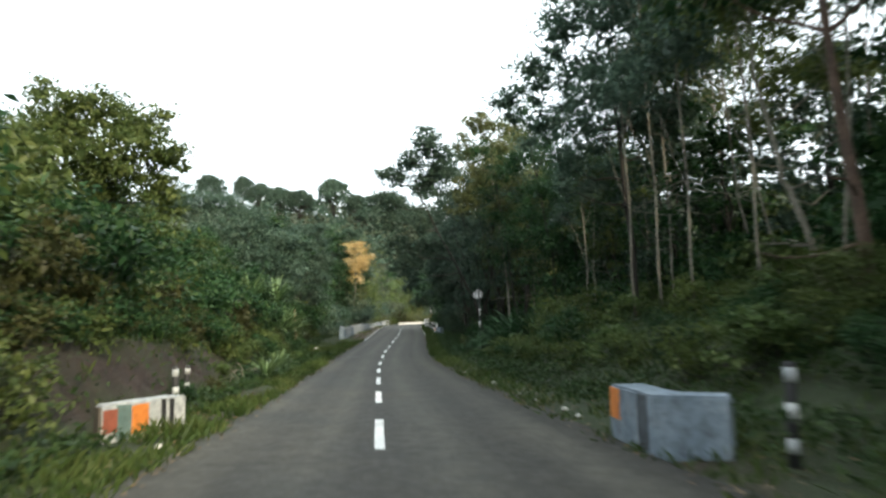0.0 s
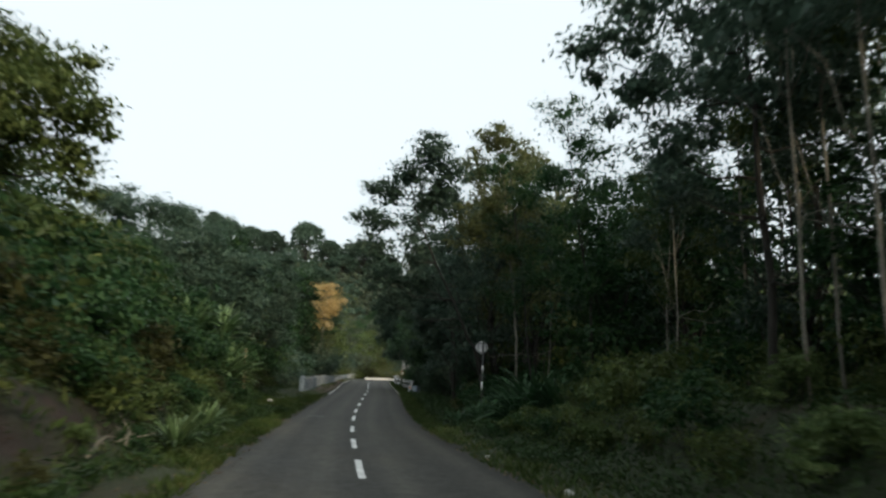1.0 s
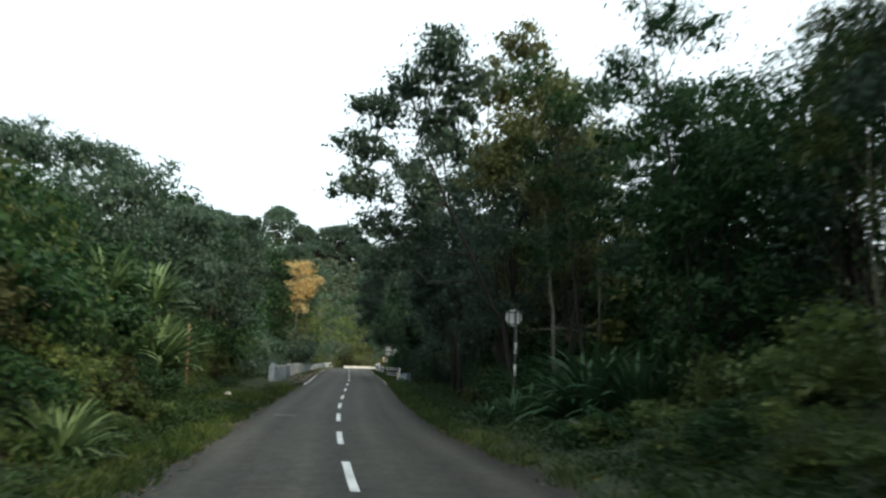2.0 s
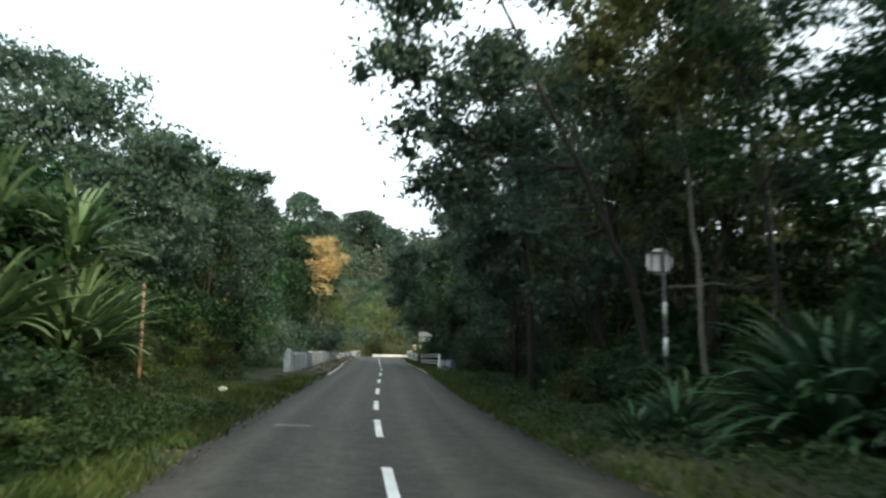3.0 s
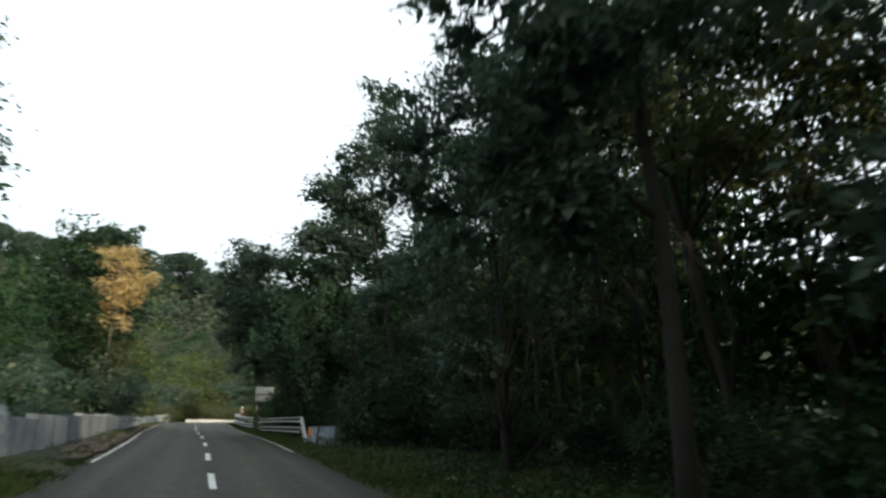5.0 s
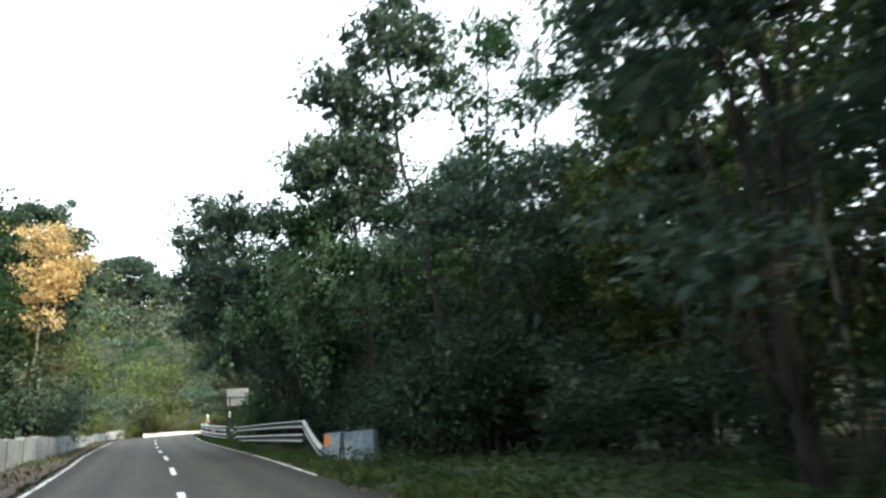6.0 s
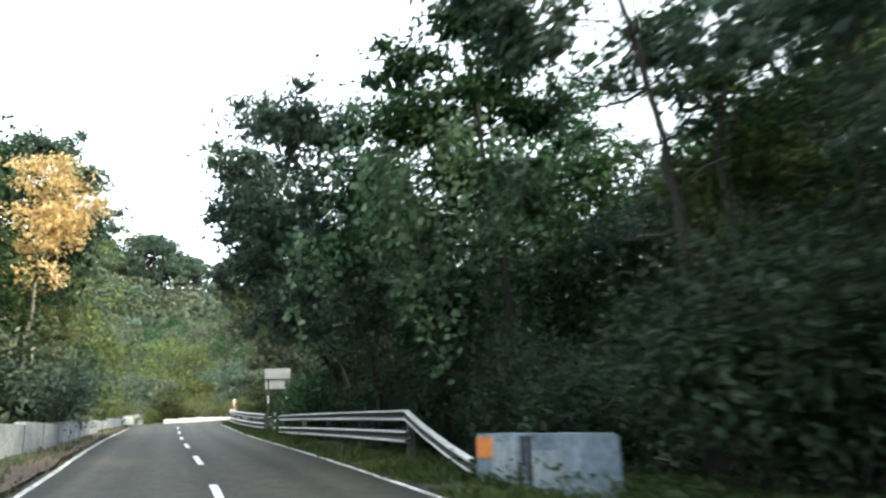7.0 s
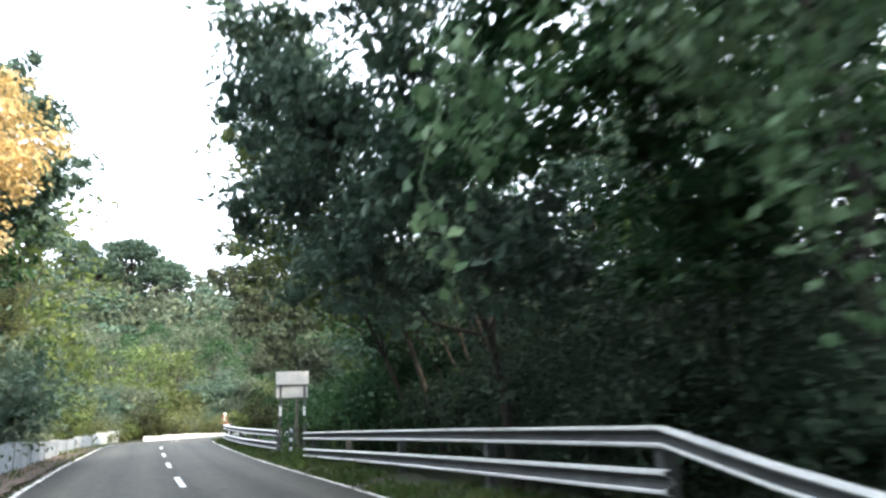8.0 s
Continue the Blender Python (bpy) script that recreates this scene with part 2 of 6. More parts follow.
def ground_material():
    m, nt, b = material("grassy_earth", 0.95)
    co = nt.nodes.new("ShaderNodeTexCoord").outputs["Object"]
    _, big = noise_ramp(nt, co, 0.45, [(0.31, (0.046, 0.034, 0.020)), (0.43, (0.028, 0.038, 0.013)), (0.62, (0.027, 0.048, 0.013))], 6.0)
    fine, small = noise_ramp(nt, co, 18.0, [(0.3, (0.45, 0.45, 0.42)), (0.7, (1.2, 1.2, 1.15))], 8.0)
    # bare reddish earth where the bank is too steep for grass
    geo = nt.nodes.new("ShaderNodeNewGeometry")
    up = nt.nodes.new("ShaderNodeSeparateXYZ")
    nt.links.new(geo.outputs["Normal"], up.inputs["Vector"])
    steep = node(nt, "ShaderNodeMapRange", **{"From Min": 0.86, "From Max": 0.70})
    nt.links.new(up.outputs["Z"], steep.inputs["Value"])
    _, earth = noise_ramp(nt, co, 1.6, [(0.32, (0.012, 0.008, 0.006)), (0.5, (0.027, 0.016, 0.012)), (0.7, (0.052, 0.030, 0.023))], 7.0, 0.7)
    c = mix(nt, big.outputs["Color"], earth.outputs["Color"], steep.outputs["Result"])
    nt.links.new(mix(nt, c, small.outputs["Color"], 1.0, "MULTIPLY"), b.inputs["Base Color"])
    bump(nt, b, fine.outputs["Fac"], 0.9, 0.1)
    return m


ASPHALT = asphalt_material()
GROUND = ground_material()


# ---- mesh helpers ----
def mesh_of(name, verts, faces, mat, smooth=False):
    me = bpy.data.meshes.new(name)
    me.from_pydata([tuple(v) for v in verts], [], faces)
    me.materials.append(mat)
    if smooth:
        me.polygons.foreach_set("use_smooth", [True] * len(me.polygons))
    me.update()
    return me


def triangles_of(name, verts, tris, mat):
    """A mesh from arrays of corners and triangles."""
    me = bpy.data.meshes.new(name)
    me.vertices.add(len(verts))
    me.vertices.foreach_set("co", np.asarray(verts, dtype=np.float32).ravel())
    n = len(tris)
    me.loops.add(n * 3)
    me.loops.foreach_set("vertex_index", np.asarray(tris, dtype=np.int32).ravel())
    me.polygons.add(n)
    me.polygons.foreach_set("loop_start", np.arange(0, n * 3, 3, dtype=np.int32))
    me.materials.append(mat)
    me.update(calc_edges=True)
    return me


def part(name, me, parent=None, label=""):
    """Links a mesh or a bmesh's mesh as one object under a thing."""
    ob = new(name, me)
    if parent:
        ob.parent = parent
    if label:
        ob["label"] = label
    return ob


def thing(name, label, category, group="", kind=""):
    return tagged(new(name), label, category, group, kind)


def box_mesh(name, lo, hi, mat, bevel=0.0, rough=0.0, cuts=0):
    bm = bmesh.new()
    bmesh.ops.create_cube(bm, size=1.0)
    for v in bm.verts:
        v.co = Vector([(a + b) / 2 + c * (b - a) for a, b, c in zip(lo, hi, v.co)])
    if bevel:
        bmesh.ops.bevel(bm, geom=bm.edges[:], offset=bevel, segments=2, affect="EDGES")
    if cuts:
        bmesh.ops.subdivide_edges(bm, edges=bm.edges[:], cuts=cuts, use_grid_fill=True)
    if rough:
        for v in bm.verts:
            v.co += noise.noise_vector(v.co * 3.1) * rough
    me = bpy.data.meshes.new(name)
    bm.to_mesh(me)
    bm.free()
    me.materials.append(mat)
    return me


def tube_arrays(points, radii, sides=7):
    """Corners and triangles of a tapered tube along points."""
    pts = [Vector(p) for p in points]
    verts, tris = [], []
    for i, p in enumerate(pts):
        d = (pts[min(i + 1, len(pts) - 1)] - pts[max(i - 1, 0)]).normalized()
        a = d.orthogonal().normalized() if abs(d.z) < 0.9 else Vector((1, 0, 0)) - d * d.x
        a.normalize()
        b = d.cross(a)
        for k in range(sides):
            u = 2 * math.pi * k / sides
            verts.append(p + (a * math.cos(u) + b * math.sin(u)) * radii[i])
    for i in range(len(pts) - 1):
        for k in range(sides):
            p, q = i * sides + k, i * sides + (k + 1) % sides
            tris += [(p, q, q + sides), (p, q + sides, p + sides)]
    verts.append(pts[-1])
    top = (len(pts) - 1) * sides
    tris += [(top + k, top + (k + 1) % sides, len(verts) - 1) for k in range(sides)]
    verts.append(pts[0])
    tris += [((k + 1) % sides, k, len(verts) - 1) for k in range(sides)]
    return np.array([tuple(v) for v in verts]), np.array(tris)


def tubes_mesh(name, runs, mat, sides=7):
    vs, ts, n = [], [], 0
    for pts, radii in runs:
        v, t = tube_arrays(pts, radii, sides)
        vs.append(v)
        ts.append(t + n)
        n += len(v)
    me = triangles_of(name, np.concatenate(vs), np.concatenate(ts), mat)
    me.polygons.foreach_set("use_smooth", [True] * len(me.polygons))
    return me


def unit(v):
    return v / np.maximum(np.linalg.norm(v, axis=-1, keepdims=True), 1e-6)


def leaf_arrays(centres, size, aspect=0.45, droop=0.3, spread=0.35, outward=None):
    """Folded four-cornered leaves at the centres: corners and triangles."""
    n = len(centres)
    along = unit(rng.normal(size=(n, 3)) * [1, 1, 0.7] + [0, 0, -droop] + (0 if outward is None else outward * 0.6))
    up = unit(rng.normal(size=(n, 3)) * 0.7 + [0, 0, 1])
    side = unit(np.cross(along, up))
    up = np.cross(side, along)
    s = size * (1 + spread * rng.uniform(-1, 1, size=(n, 1)))
    base = centres - along * s * 0.5
    tip = centres + along * s * 0.5 - up * s * 0.08
    left = centres + side * s * aspect * 0.5 + up * s * 0.08
    right = centres - side * s * aspect * 0.5 + up * s * 0.08
    verts = np.stack([base, left, tip, right], axis=1).reshape(-1, 3)
    k = np.arange(n)[:, None] * 4
    tris = np.concatenate([k + [0, 2, 1], k + [0, 3, 2]], axis=0)
    return verts, tris


def blob_points(centre, radii, clumps, per, sigma):
    """Leaf centres in clumps over an uneven ellipsoid, with gaps between the clumps."""
    d = unit(rng.normal(size=(clumps, 3)))
    d[:, 2] = np.abs(d[:, 2]) * np.where(rng.random(clumps) < 0.72, 1, -1)
    r = rng.uniform(0.55, 1.03, size=(clumps, 1))
    c = np.array(centre) + d * r * np.array(radii)
    # each clump is a flattish spray whose size varies
    wide = np.repeat(rng.uniform(0.45, 1.05, size=(clumps, 1)), per, axis=0) * sigma
    pts = np.repeat(c, per, axis=0) + rng.normal(size=(clumps * per, 3)) * wide * np.array([1.1, 1.1, 0.42])
    return pts, unit(pts - np.array(centre))


def foliage_mesh(name, blobs, mat, size, per=26, sigma=0.3, aspect=0.45, droop=0.3, core=1.0):
    """blobs: (centre, radii, number of clumps)."""
    vs, ts, n = [], [], 0
    for centre, radii, clumps in blobs:
        p, out = blob_points(centre, radii, clumps, per, sigma)
        v, t = leaf_arrays(p, size, aspect, droop, outward=out)
        vs.append(v)
        ts.append(t + n)
        n += len(v)
        # the dense inner mass of older, larger leaves
        m = int(clumps * 2.3 * core)
        inner = np.array(centre) + unit(rng.normal(size=(m, 3))) * rng.uniform(0.15, 0.74, size=(m, 1)) * np.array(radii)
        v, t = leaf_arrays(inner, min(size * 1.7, 0.30), 0.66, 0.3)
        vs.append(v)
        ts.append(t + n)
        n += len(v)
    return triangles_of(name, np.concatenate(vs), np.concatenate(ts), mat)


def bent(a, b, sag=0.0, wobble=0.12, n=5):
    """A crooked line from a to b."""
    a, b = np.array(a, float), np.array(b, float)
    t = np.linspace(0, 1, n)[:, None]
    p = a + (b - a) * t + [0, 0, 1] * (np.sin(t * math.pi) * sag)
    p[1:-1] += rng.normal(size=(n - 2, 3)) * wobble * np.linalg.norm(b - a) * 0.2
    return [tuple(q) for q in p]


# ---- plan: the road's line, its edges and the lie of the land ----
ROAD_Y = [-40, 8.5, 20, 31, 42, 51, 61, 69, 76, 82, 89, 103, 112]
ROAD_X = [7.6, 2.36, 1.08, -0.1, -1.0, -1.5, -2.0, -2.4, -2.8, -3.25, -3.75, -4.6, -5.1]
RISE_Y = [-40, -10, 5, 20, 35, 50, 65, 80, 95, 110, 125, 140, 170]
RISE_Z = [0.3, 0.0, -0.05, -0.21, -0.20, 0.19, 0.70, 1.15, 1.52, 2.05, 2.6, 2.9, 3.2]
HALF_Y = [-40, 10, 30, 38, 65, 80, 95, 112]
HALF_L = [2.2, 2.2, 2.4, 2.5, 2.7, 2.95, 3.2, 3.0]
HALF_R = [2.7, 2.7, 2.75, 2.65, 2.7, 2.75, 2.85, 2.9]
BEND = (12.9, 112.0, 18.0)  # centre and radius of the right-hand bend at the far end


def smooth_interp(y, ys, vs):
    """Interpolation with its corners rounded off."""
    return sum(np.interp(np.asarray(y, float) + o, ys, vs) * w for o, w in ((-5, .1), (-2.5, .2), (0, .4), (2.5, .2), (5, .1)))


def centre_x(y):
    return smooth_interp(y, ROAD_Y, ROAD_X)


def rise(y):
    return smooth_interp(y, RISE_Y, RISE_Z)


def left_edge(y):
    return centre_x(y) - np.interp(y, HALF_Y, HALF_L)


def right_edge(y):
    return centre_x(y) + np.interp(y, HALF_Y, HALF_R)


def ramp(v, a, b):
    t = np.clip((np.asarray(v, float) - a) / (b - a), 0, 1)
    return t * t * (3 - 2 * t)


def land(x, y):
    """Height of the ground: verges, banks, the hills on both sides and ahead."""
    x, y = np.asarray(x, float), np.asarray(y, float)
    base = rise(np.clip(y, -40, 170))
    dl = left_edge(np.clip(y, -40, 112)) - x
    dr = x - right_edge(np.clip(y, -40, 112))
    near = 1 - ramp(y, 52, 64)
    wide = 1.7 * ramp(y, 38, 45)
    cut = ramp(y, 7.5, 11) * (1 - ramp(y, 17, 22))
    left = ramp(dl, 0.0, 0.7) * 0.06 + near * (ramp(dl - wide, 1.1, 3.0) * 1.15 * (1 - cut) + cut * (ramp(dl, 1.45, 2.25) * 1.25 + ramp(dl, 2.2, 3.6) * 0.25)) + ramp(dl - wide, 3.2, 16) * 4.3 * (0.45 + 0.55 * near) + np.clip(dl - 14, 0, 140) * 0.10
    left -= (1 - near) * ramp(dl, 2.6, 5.5) * 0.5
    bank = 1 - ramp(y, 21, 34)
    right = ramp(dr, 0.0, 0.8) * 0.06 + bank * ramp(dr, 1.2, 4.2) * 1.5 + (1 - bank) * ramp(dr, 2.5, 9) * 0.25 + np.clip(dr - 9, 0, 160) * 0.10
    right -= ramp(y, 62, 74) * ramp(dr, 2.2, 8) * 1.6
    ahead = np.clip(y - 134, 0, 220) * 0.235 * (1 - ramp(np.abs(x - 6), 220, 420) * 0.5)
    z = base + np.maximum(left, 0) * (dl > 0) + right * (dr > 0)
    z = np.where((dl > 0), base + left, z)
    bend_r = np.hypot(x - BEND[0], y - BEND[1])
    in_bend = (y > 110) & (bend_r < 24.5)
    z = np.where(in_bend, base, z)
    z = z + ahead
    return z


def z_at(x, y):
    return float(land(x, y))


def build_ground():
    xs = np.concatenate([np.linspace(-700, -90, 16), np.linspace(-80, -18, 26), np.arange(-17, 17.01, 0.45), np.linspace(18, 80, 26), np.linspace(90, 700, 16)])
    ys = np.concatenate([np.linspace(-400, -40, 10), np.arange(-30, 135, 0.9), np.linspace(137, 380, 44), np.linspace(400, 1600, 9)])
    gx, gy = np.meshgrid(xs, ys)
    gz = land(gx, gy)
    dl, dr = left_edge(np.clip(gy, -40, 112)) - gx, gx - right_edge(np.clip(gy, -40, 112))
    on_road = (dl < 0.25) & (dr < 0.25)
    rough = np.array([noise.noise((x * 0.45, y * 0.45, 0.0)) * 0.16 + noise.noise((x * 0.09, y * 0.09, 5.0)) * 0.5 for x, y in zip(gx.ravel(), gy.ravel())]).reshape(gx.shape)
    away = np.clip(np.maximum(dl, dr) / 4, 0, 1)
    gz = gz + rough * away - 0.05 * on_road - 0.03
    nx = len(xs)
    k = (np.arange(len(ys) - 1)[:, None] * nx + np.arange(nx - 1)[None, :]).ravel()
    quads = np.stack([k, k + 1, k + 1 + nx, k + nx], axis=1)
    tris = np.concatenate([quads[:, [0, 1, 2]], quads[:, [0, 2, 3]]])
    me = triangles_of("ground", np.stack([gx, gy, gz], axis=-1).reshape(-1, 3), tris, GROUND)
    me.polygons.foreach_set("use_smooth", [True] * len(me.polygons))
    tagged(new("ground", me), "sloping earth and grass banks along the road", "ground", kind="structure")


def road_stations():
    """Points of the centre line with the way to the right and the half widths."""
    out = []
    for y in np.arange(-30, 112.01, 1.0):
        d = np.array([centre_x(y + 0.5) - centre_x(y - 0.5), 1.0])
        d /= np.linalg.norm(d)
        out.append((float(centre_x(y)), float(y), float(rise(y)), d[1], -d[0], float(np.interp(y, HALF_Y, HALF_L)), float(np.interp(y, HALF_Y, HALF_R))))
    cx, cy, r = BEND
    for a in np.arange(3, 121, 3.0):
        x, y = cx - r * math.cos(radians(a)), cy + r * math.sin(radians(a))
        out.append((x, y, float(rise(min(y, 125))), math.cos(radians(a)), -math.sin(radians(a)), 2.95, 2.9))
    return out


STATIONS = road_stations()


def strip_mesh(name, stations, a, b, lift, mat, ragged=0.0, across=1, thick=0.0):
    """A strip along the road between two offsets: functions of the row, metres to the right of the centre line."""
    verts, faces = [], []
    for i, f in enumerate(stations):
        x, y, z, rx, ry, _, _ = f
        lo, hi = a(f), b(f)
        if ragged:
            lo += ragged * noise.noise((i * 0.55, 1.7, 0)) + ragged * 0.5 * noise.noise((i * 1.9, 4.7, 0))
            hi += ragged * noise.noise((i * 0.55, 8.1, 0)) + ragged * 0.5 * noise.noise((i * 1.9, 9.7, 0))
        for k in range(across + 1):
            o = lo + (hi - lo) * k / across
            crown = 0.03 * (1 - (o / 2.9) ** 2)
            verts.append((x + rx * o, y + ry * o, z + crown + lift))
    w = across + 1
    for i in range(len(stations) - 1):
        for k in range(across):
            p = i * w + k
            faces.append((p, p + 1, p + 1 + w, p + w))
    n = len(verts)
    if thick:
        for k in (0, across):
            first = len(verts)
            verts += [(x, y, z - thick) for x, y, z in verts[k:n:w]]
            for i in range(len(stations) - 1):
                faces.append((i * w + k, (i + 1) * w + k, first + i + 1, first + i))
    me = mesh_of(name, verts, faces, mat, True)
    # metres across and along, for the wear
    layer = me.uv_layers.new(name="lanes")
    for poly in me.polygons:
        for li in poly.loop_indices:
            v = me.loops[li].vertex_index
            i = v // w if v < n else (v - n) % len(stations)
            f = stations[i]
            co = me.vertices[v].co
            layer.data[li].uv = ((co.x - f[0]) * f[3] + (co.y - f[1]) * f[4], i)
    return me


def build_road():
    tagged(new("road", strip_mesh("road", STATIONS, lambda f: -f[5] - 0.1, lambda f: f[6] + 0.1, 0.0, ASPHALT, 0.14, 8)), "worn grey asphalt two-lane road", "road", kind="structure")
    lines = thing("road_marking", "white dashed centre line and worn edge lines painted on asphalt", "road marking", kind="structure")
    starts = [8.57, 14.36, 19.9, 25.4, 31.2, 37.3, 42.6, 48.4, 55.0, 61.7, 69.0, 76.2, 83.4, 90.6, 97.8, 105.0]
    for s in starts:
        fr = [f for f in ((float(centre_x(y)), y, float(rise(y)), 1.0, 0.0, 2.7, 2.7) for y in np.linspace(s, s + 2.9, 5))]
        part("centre_dash", strip_mesh("centre_dash", fr, lambda f: -0.06, lambda f: 0.06, 0.006, PAINT_WHITE, 0.01), lines)
    for a in (12, 28, 44, 60, 76):
        fr = STATIONS[142 + a // 3: 142 + a // 3 + 3]
        part("centre_dash", strip_mesh("centre_dash", fr, lambda f: -0.06, lambda f: 0.06, 0.006, PAINT_WHITE, 0.01), lines)
    fl = [f for f in STATIONS if f[1] > 60]
    fr = [f for f in STATIONS if f[1] > 65]
    part("edge_line", strip_mesh("edge_line", fl, lambda f: -f[5] + 0.04, lambda f: -f[5] + 0.15, 0.006, PAINT_LINE, 0.02), lines)
    part("edge_line", strip_mesh("edge_line", fr, lambda f: f[6] - 0.15, lambda f: f[6] - 0.05, 0.006, PAINT_LINE, 0.02), lines)


DIRT = textured("reddish_dirt", [(0.3, (0.055, 0.034, 0.026)), (0.7, (0.125, 0.082, 0.062))], [(0.3, (0.55, 0.55, 0.55)), (0.7, (1.1, 1.1, 1.1))], 0.9, 12.0, 0.95, 0, 0.7, 0.03)


def shoulder():
    fr = [f for f in STATIONS if 61 < f[1] <= 112]
    tagged(new("shoulder", strip_mesh("shoulder", fr, lambda f: -f[5] - 1.5, lambda f: -f[5] - 0.12, 0.06, DIRT, 0.16, 4, 0.2)), "reddish dirt shoulder between road and parapet", "shoulder", kind="structure")


build_ground()
build_road()
shoulder()


# ---- roadside structures ----
def prism_mesh(name, foot, z0, z1, mat, bevel=0.025, rough=0.01):
    """An upright block over a footprint, with rounded and uneven edges."""
    bm = bmesh.new()
    low = [bm.verts.new((x, y, z0)) for x, y in foot]
    top = [bm.verts.new((x, y, z1 + 0.012 * noise.noise((x * 2, y * 2, 3)))) for x, y in foot]
    n = len(foot)
    bm.faces.new(low[::-1])
    bm.faces.new(top)
    for i in range(n):
        bm.faces.new((low[i], low[(i + 1) % n], top[(i + 1) % n], top[i]))
    bmesh.ops.recalc_face_normals(bm, faces=bm.faces[:])
    bmesh.ops.bevel(bm, geom=bm.edges[:], offset=bevel, segments=2, affect="EDGES")
    bmesh.ops.subdivide_edges(bm, edges=[e for e in bm.edges if e.calc_length() > 0.3], cuts=5, use_grid_fill=True)
    for v in bm.verts:
        v.co += noise.noise_vector(v.co * 2.3) * rough
    me = bpy.data.meshes.new(name)
    bm.to_mesh(me)
    bm.free()
    me.materials.append(mat)
    return me


def plate_mesh(name, a, b, lo, hi, mat, proud=0.016):
    """A thin coat on the face from a to b (footprint corners, outside to the right of a to b)."""
    a, b = Vector((*a, 0)), Vector((*b, 0))
    d = (b - a).normalized()
    out = Vector((d.y, -d.x, 0)) * proud
    verts, faces = [], []
    cols = 4
    for k in range(cols + 1):
        p = a + (b - a) * k / cols
        w = 0.012 * noise.noise((p.x * 5, p.y * 5, 1.0))
        for q, z in ((p + out, lo + w), (p + out, hi + w), (p - out, hi + w), (p - out, lo + w)):
            verts.append((q.x, q.y, z))
    for k in range(cols):
        i = k * 4
        faces += [(i + j, i + (j + 1) % 4, i + 4 + (j + 1) % 4, i + 4 + j) for j in range(4)]
    faces += [(0, 1, 2, 3), (cols * 4 + 3, cols * 4 + 2, cols * 4 + 1, cols * 4)]
    return mesh_of(name, verts, faces, mat)


def painted_block(foot, z0, z1, label, marks, mat=CONCRETE):
    """marks: (name, material, footprint edge, from, to in metres along it, low, high above z0)."""
    ob = thing("guard_block", label, "concrete block", "painted guard blocks beside the road")
    part("body", prism_mesh("body", foot, z0 - 0.3, z1, mat), ob)
    for name, m, e, a, b, lo, hi in marks:
        p, q = Vector(foot[e]), Vector(foot[(e + 1) % len(foot)])
        d = (q - p).normalized()
        part(name, plate_mesh(name, p + d * a, p + d * b, z0 + lo, z0 + hi, m), ob)
    return ob


painted_block([(-0.66, 10.9), (-1.15, 9.4), (-1.38, 9.72), (-1.02, 11.02)], -0.08, 0.38,
              "low white concrete guard block with orange patch and black stripes",
              [("black_stripe", PAINT_BLACK, 0, 0.27, 0.34, 0.02, 0.44), ("black_stripe", PAINT_BLACK, 0, 0.43, 0.50, 0.02, 0.44),
               ("orange_patch", PAINT_ORANGE, 0, 0.76, 1.05, 0.06, 0.42), ("grey_patch", TEAL, 0, 1.07, 1.31, 0.02, 0.44),
               ("red_patch", PAINT_RED, 0, 1.31, 1.53, 0.12, 0.40), ("dirty_end", DIRTY, 1, 0.01, 0.36, 0.0, 0.44)])
painted_block([(5.06, 9.5), (5.48, 9.5), (5.55, 8.3), (5.98, 7.95), (5.8, 7.6), (5.14, 7.95)][::-1], -0.1, 0.53,
              "bent blue-grey concrete guard block with orange patch and black stripes",
              [("orange_patch", PAINT_ORANGE, 5, 0.08, 0.42, 0.25, 0.6), ("black_stripe", PAINT_BLACK, 5, 1.18, 1.26, 0.05, 0.61),
               ("black_stripe", PAINT_BLACK, 5, 1.36, 1.44, 0.05, 0.61)], CONCRETE_BLUE)
# body in darker blue-grey: the strong shade on this block is in its colour
painted_block([(1.68, 66.85), (1.1, 69.95), (1.52, 70.03), (1.96, 67.5)][::-1], 0.86, 1.56,
              "blue-grey and whitewashed concrete guard block with orange corner and black marks",
              [("orange_patch", PAINT_ORANGE, 2, 0.06, 0.5, 0.38, 0.66), ("black_mark", PAINT_BLACK, 2, 1.22, 1.3, 0.3, 0.68),
               ("black_mark", PAINT_BLACK, 2, 1.36, 1.43, 0.0, 0.68), ("black_mark", PAINT_BLACK, 2, 1.12, 1.18, 0.0, 0.34),
               ("white_patch", PANEL, 2, 0.5, 1.1, 0.06, 0.6), ("white_patch", PANEL, 2, 1.46, 2.1, 0.04, 0.5)], CONCRETE_BLUE)


def guard_post(x, y, height, radius, lean, bands, label):
    """A round guard post painted in black and white bands."""
    z = z_at(x, y)
    ob = thing("guard_post", label, "guard post", "black and white guard posts")
    ob.matrix_basis = pose(x, y, z - 0.05, lean, lean * 0.6, 20)
    shaft = part("shaft", tubes_mesh("shaft", [([(0, 0, -0.3), (0, 0, height * 0.5), (0, 0, height - 0.02), (0, 0, height)], [radius, radius, radius * 0.98, radius * 0.8])], PAINT_BLACK, 14), ob)
    step = height / bands
    for k in range(0, bands, 2):
        hi = height - k * step - 0.05
        part("white_band", tubes_mesh("white_band", [([(0, 0, hi - step * 0.86), (0, 0, hi)], [radius * 1.03, radius * 1.03])], CONCRETE, 14), shaft)


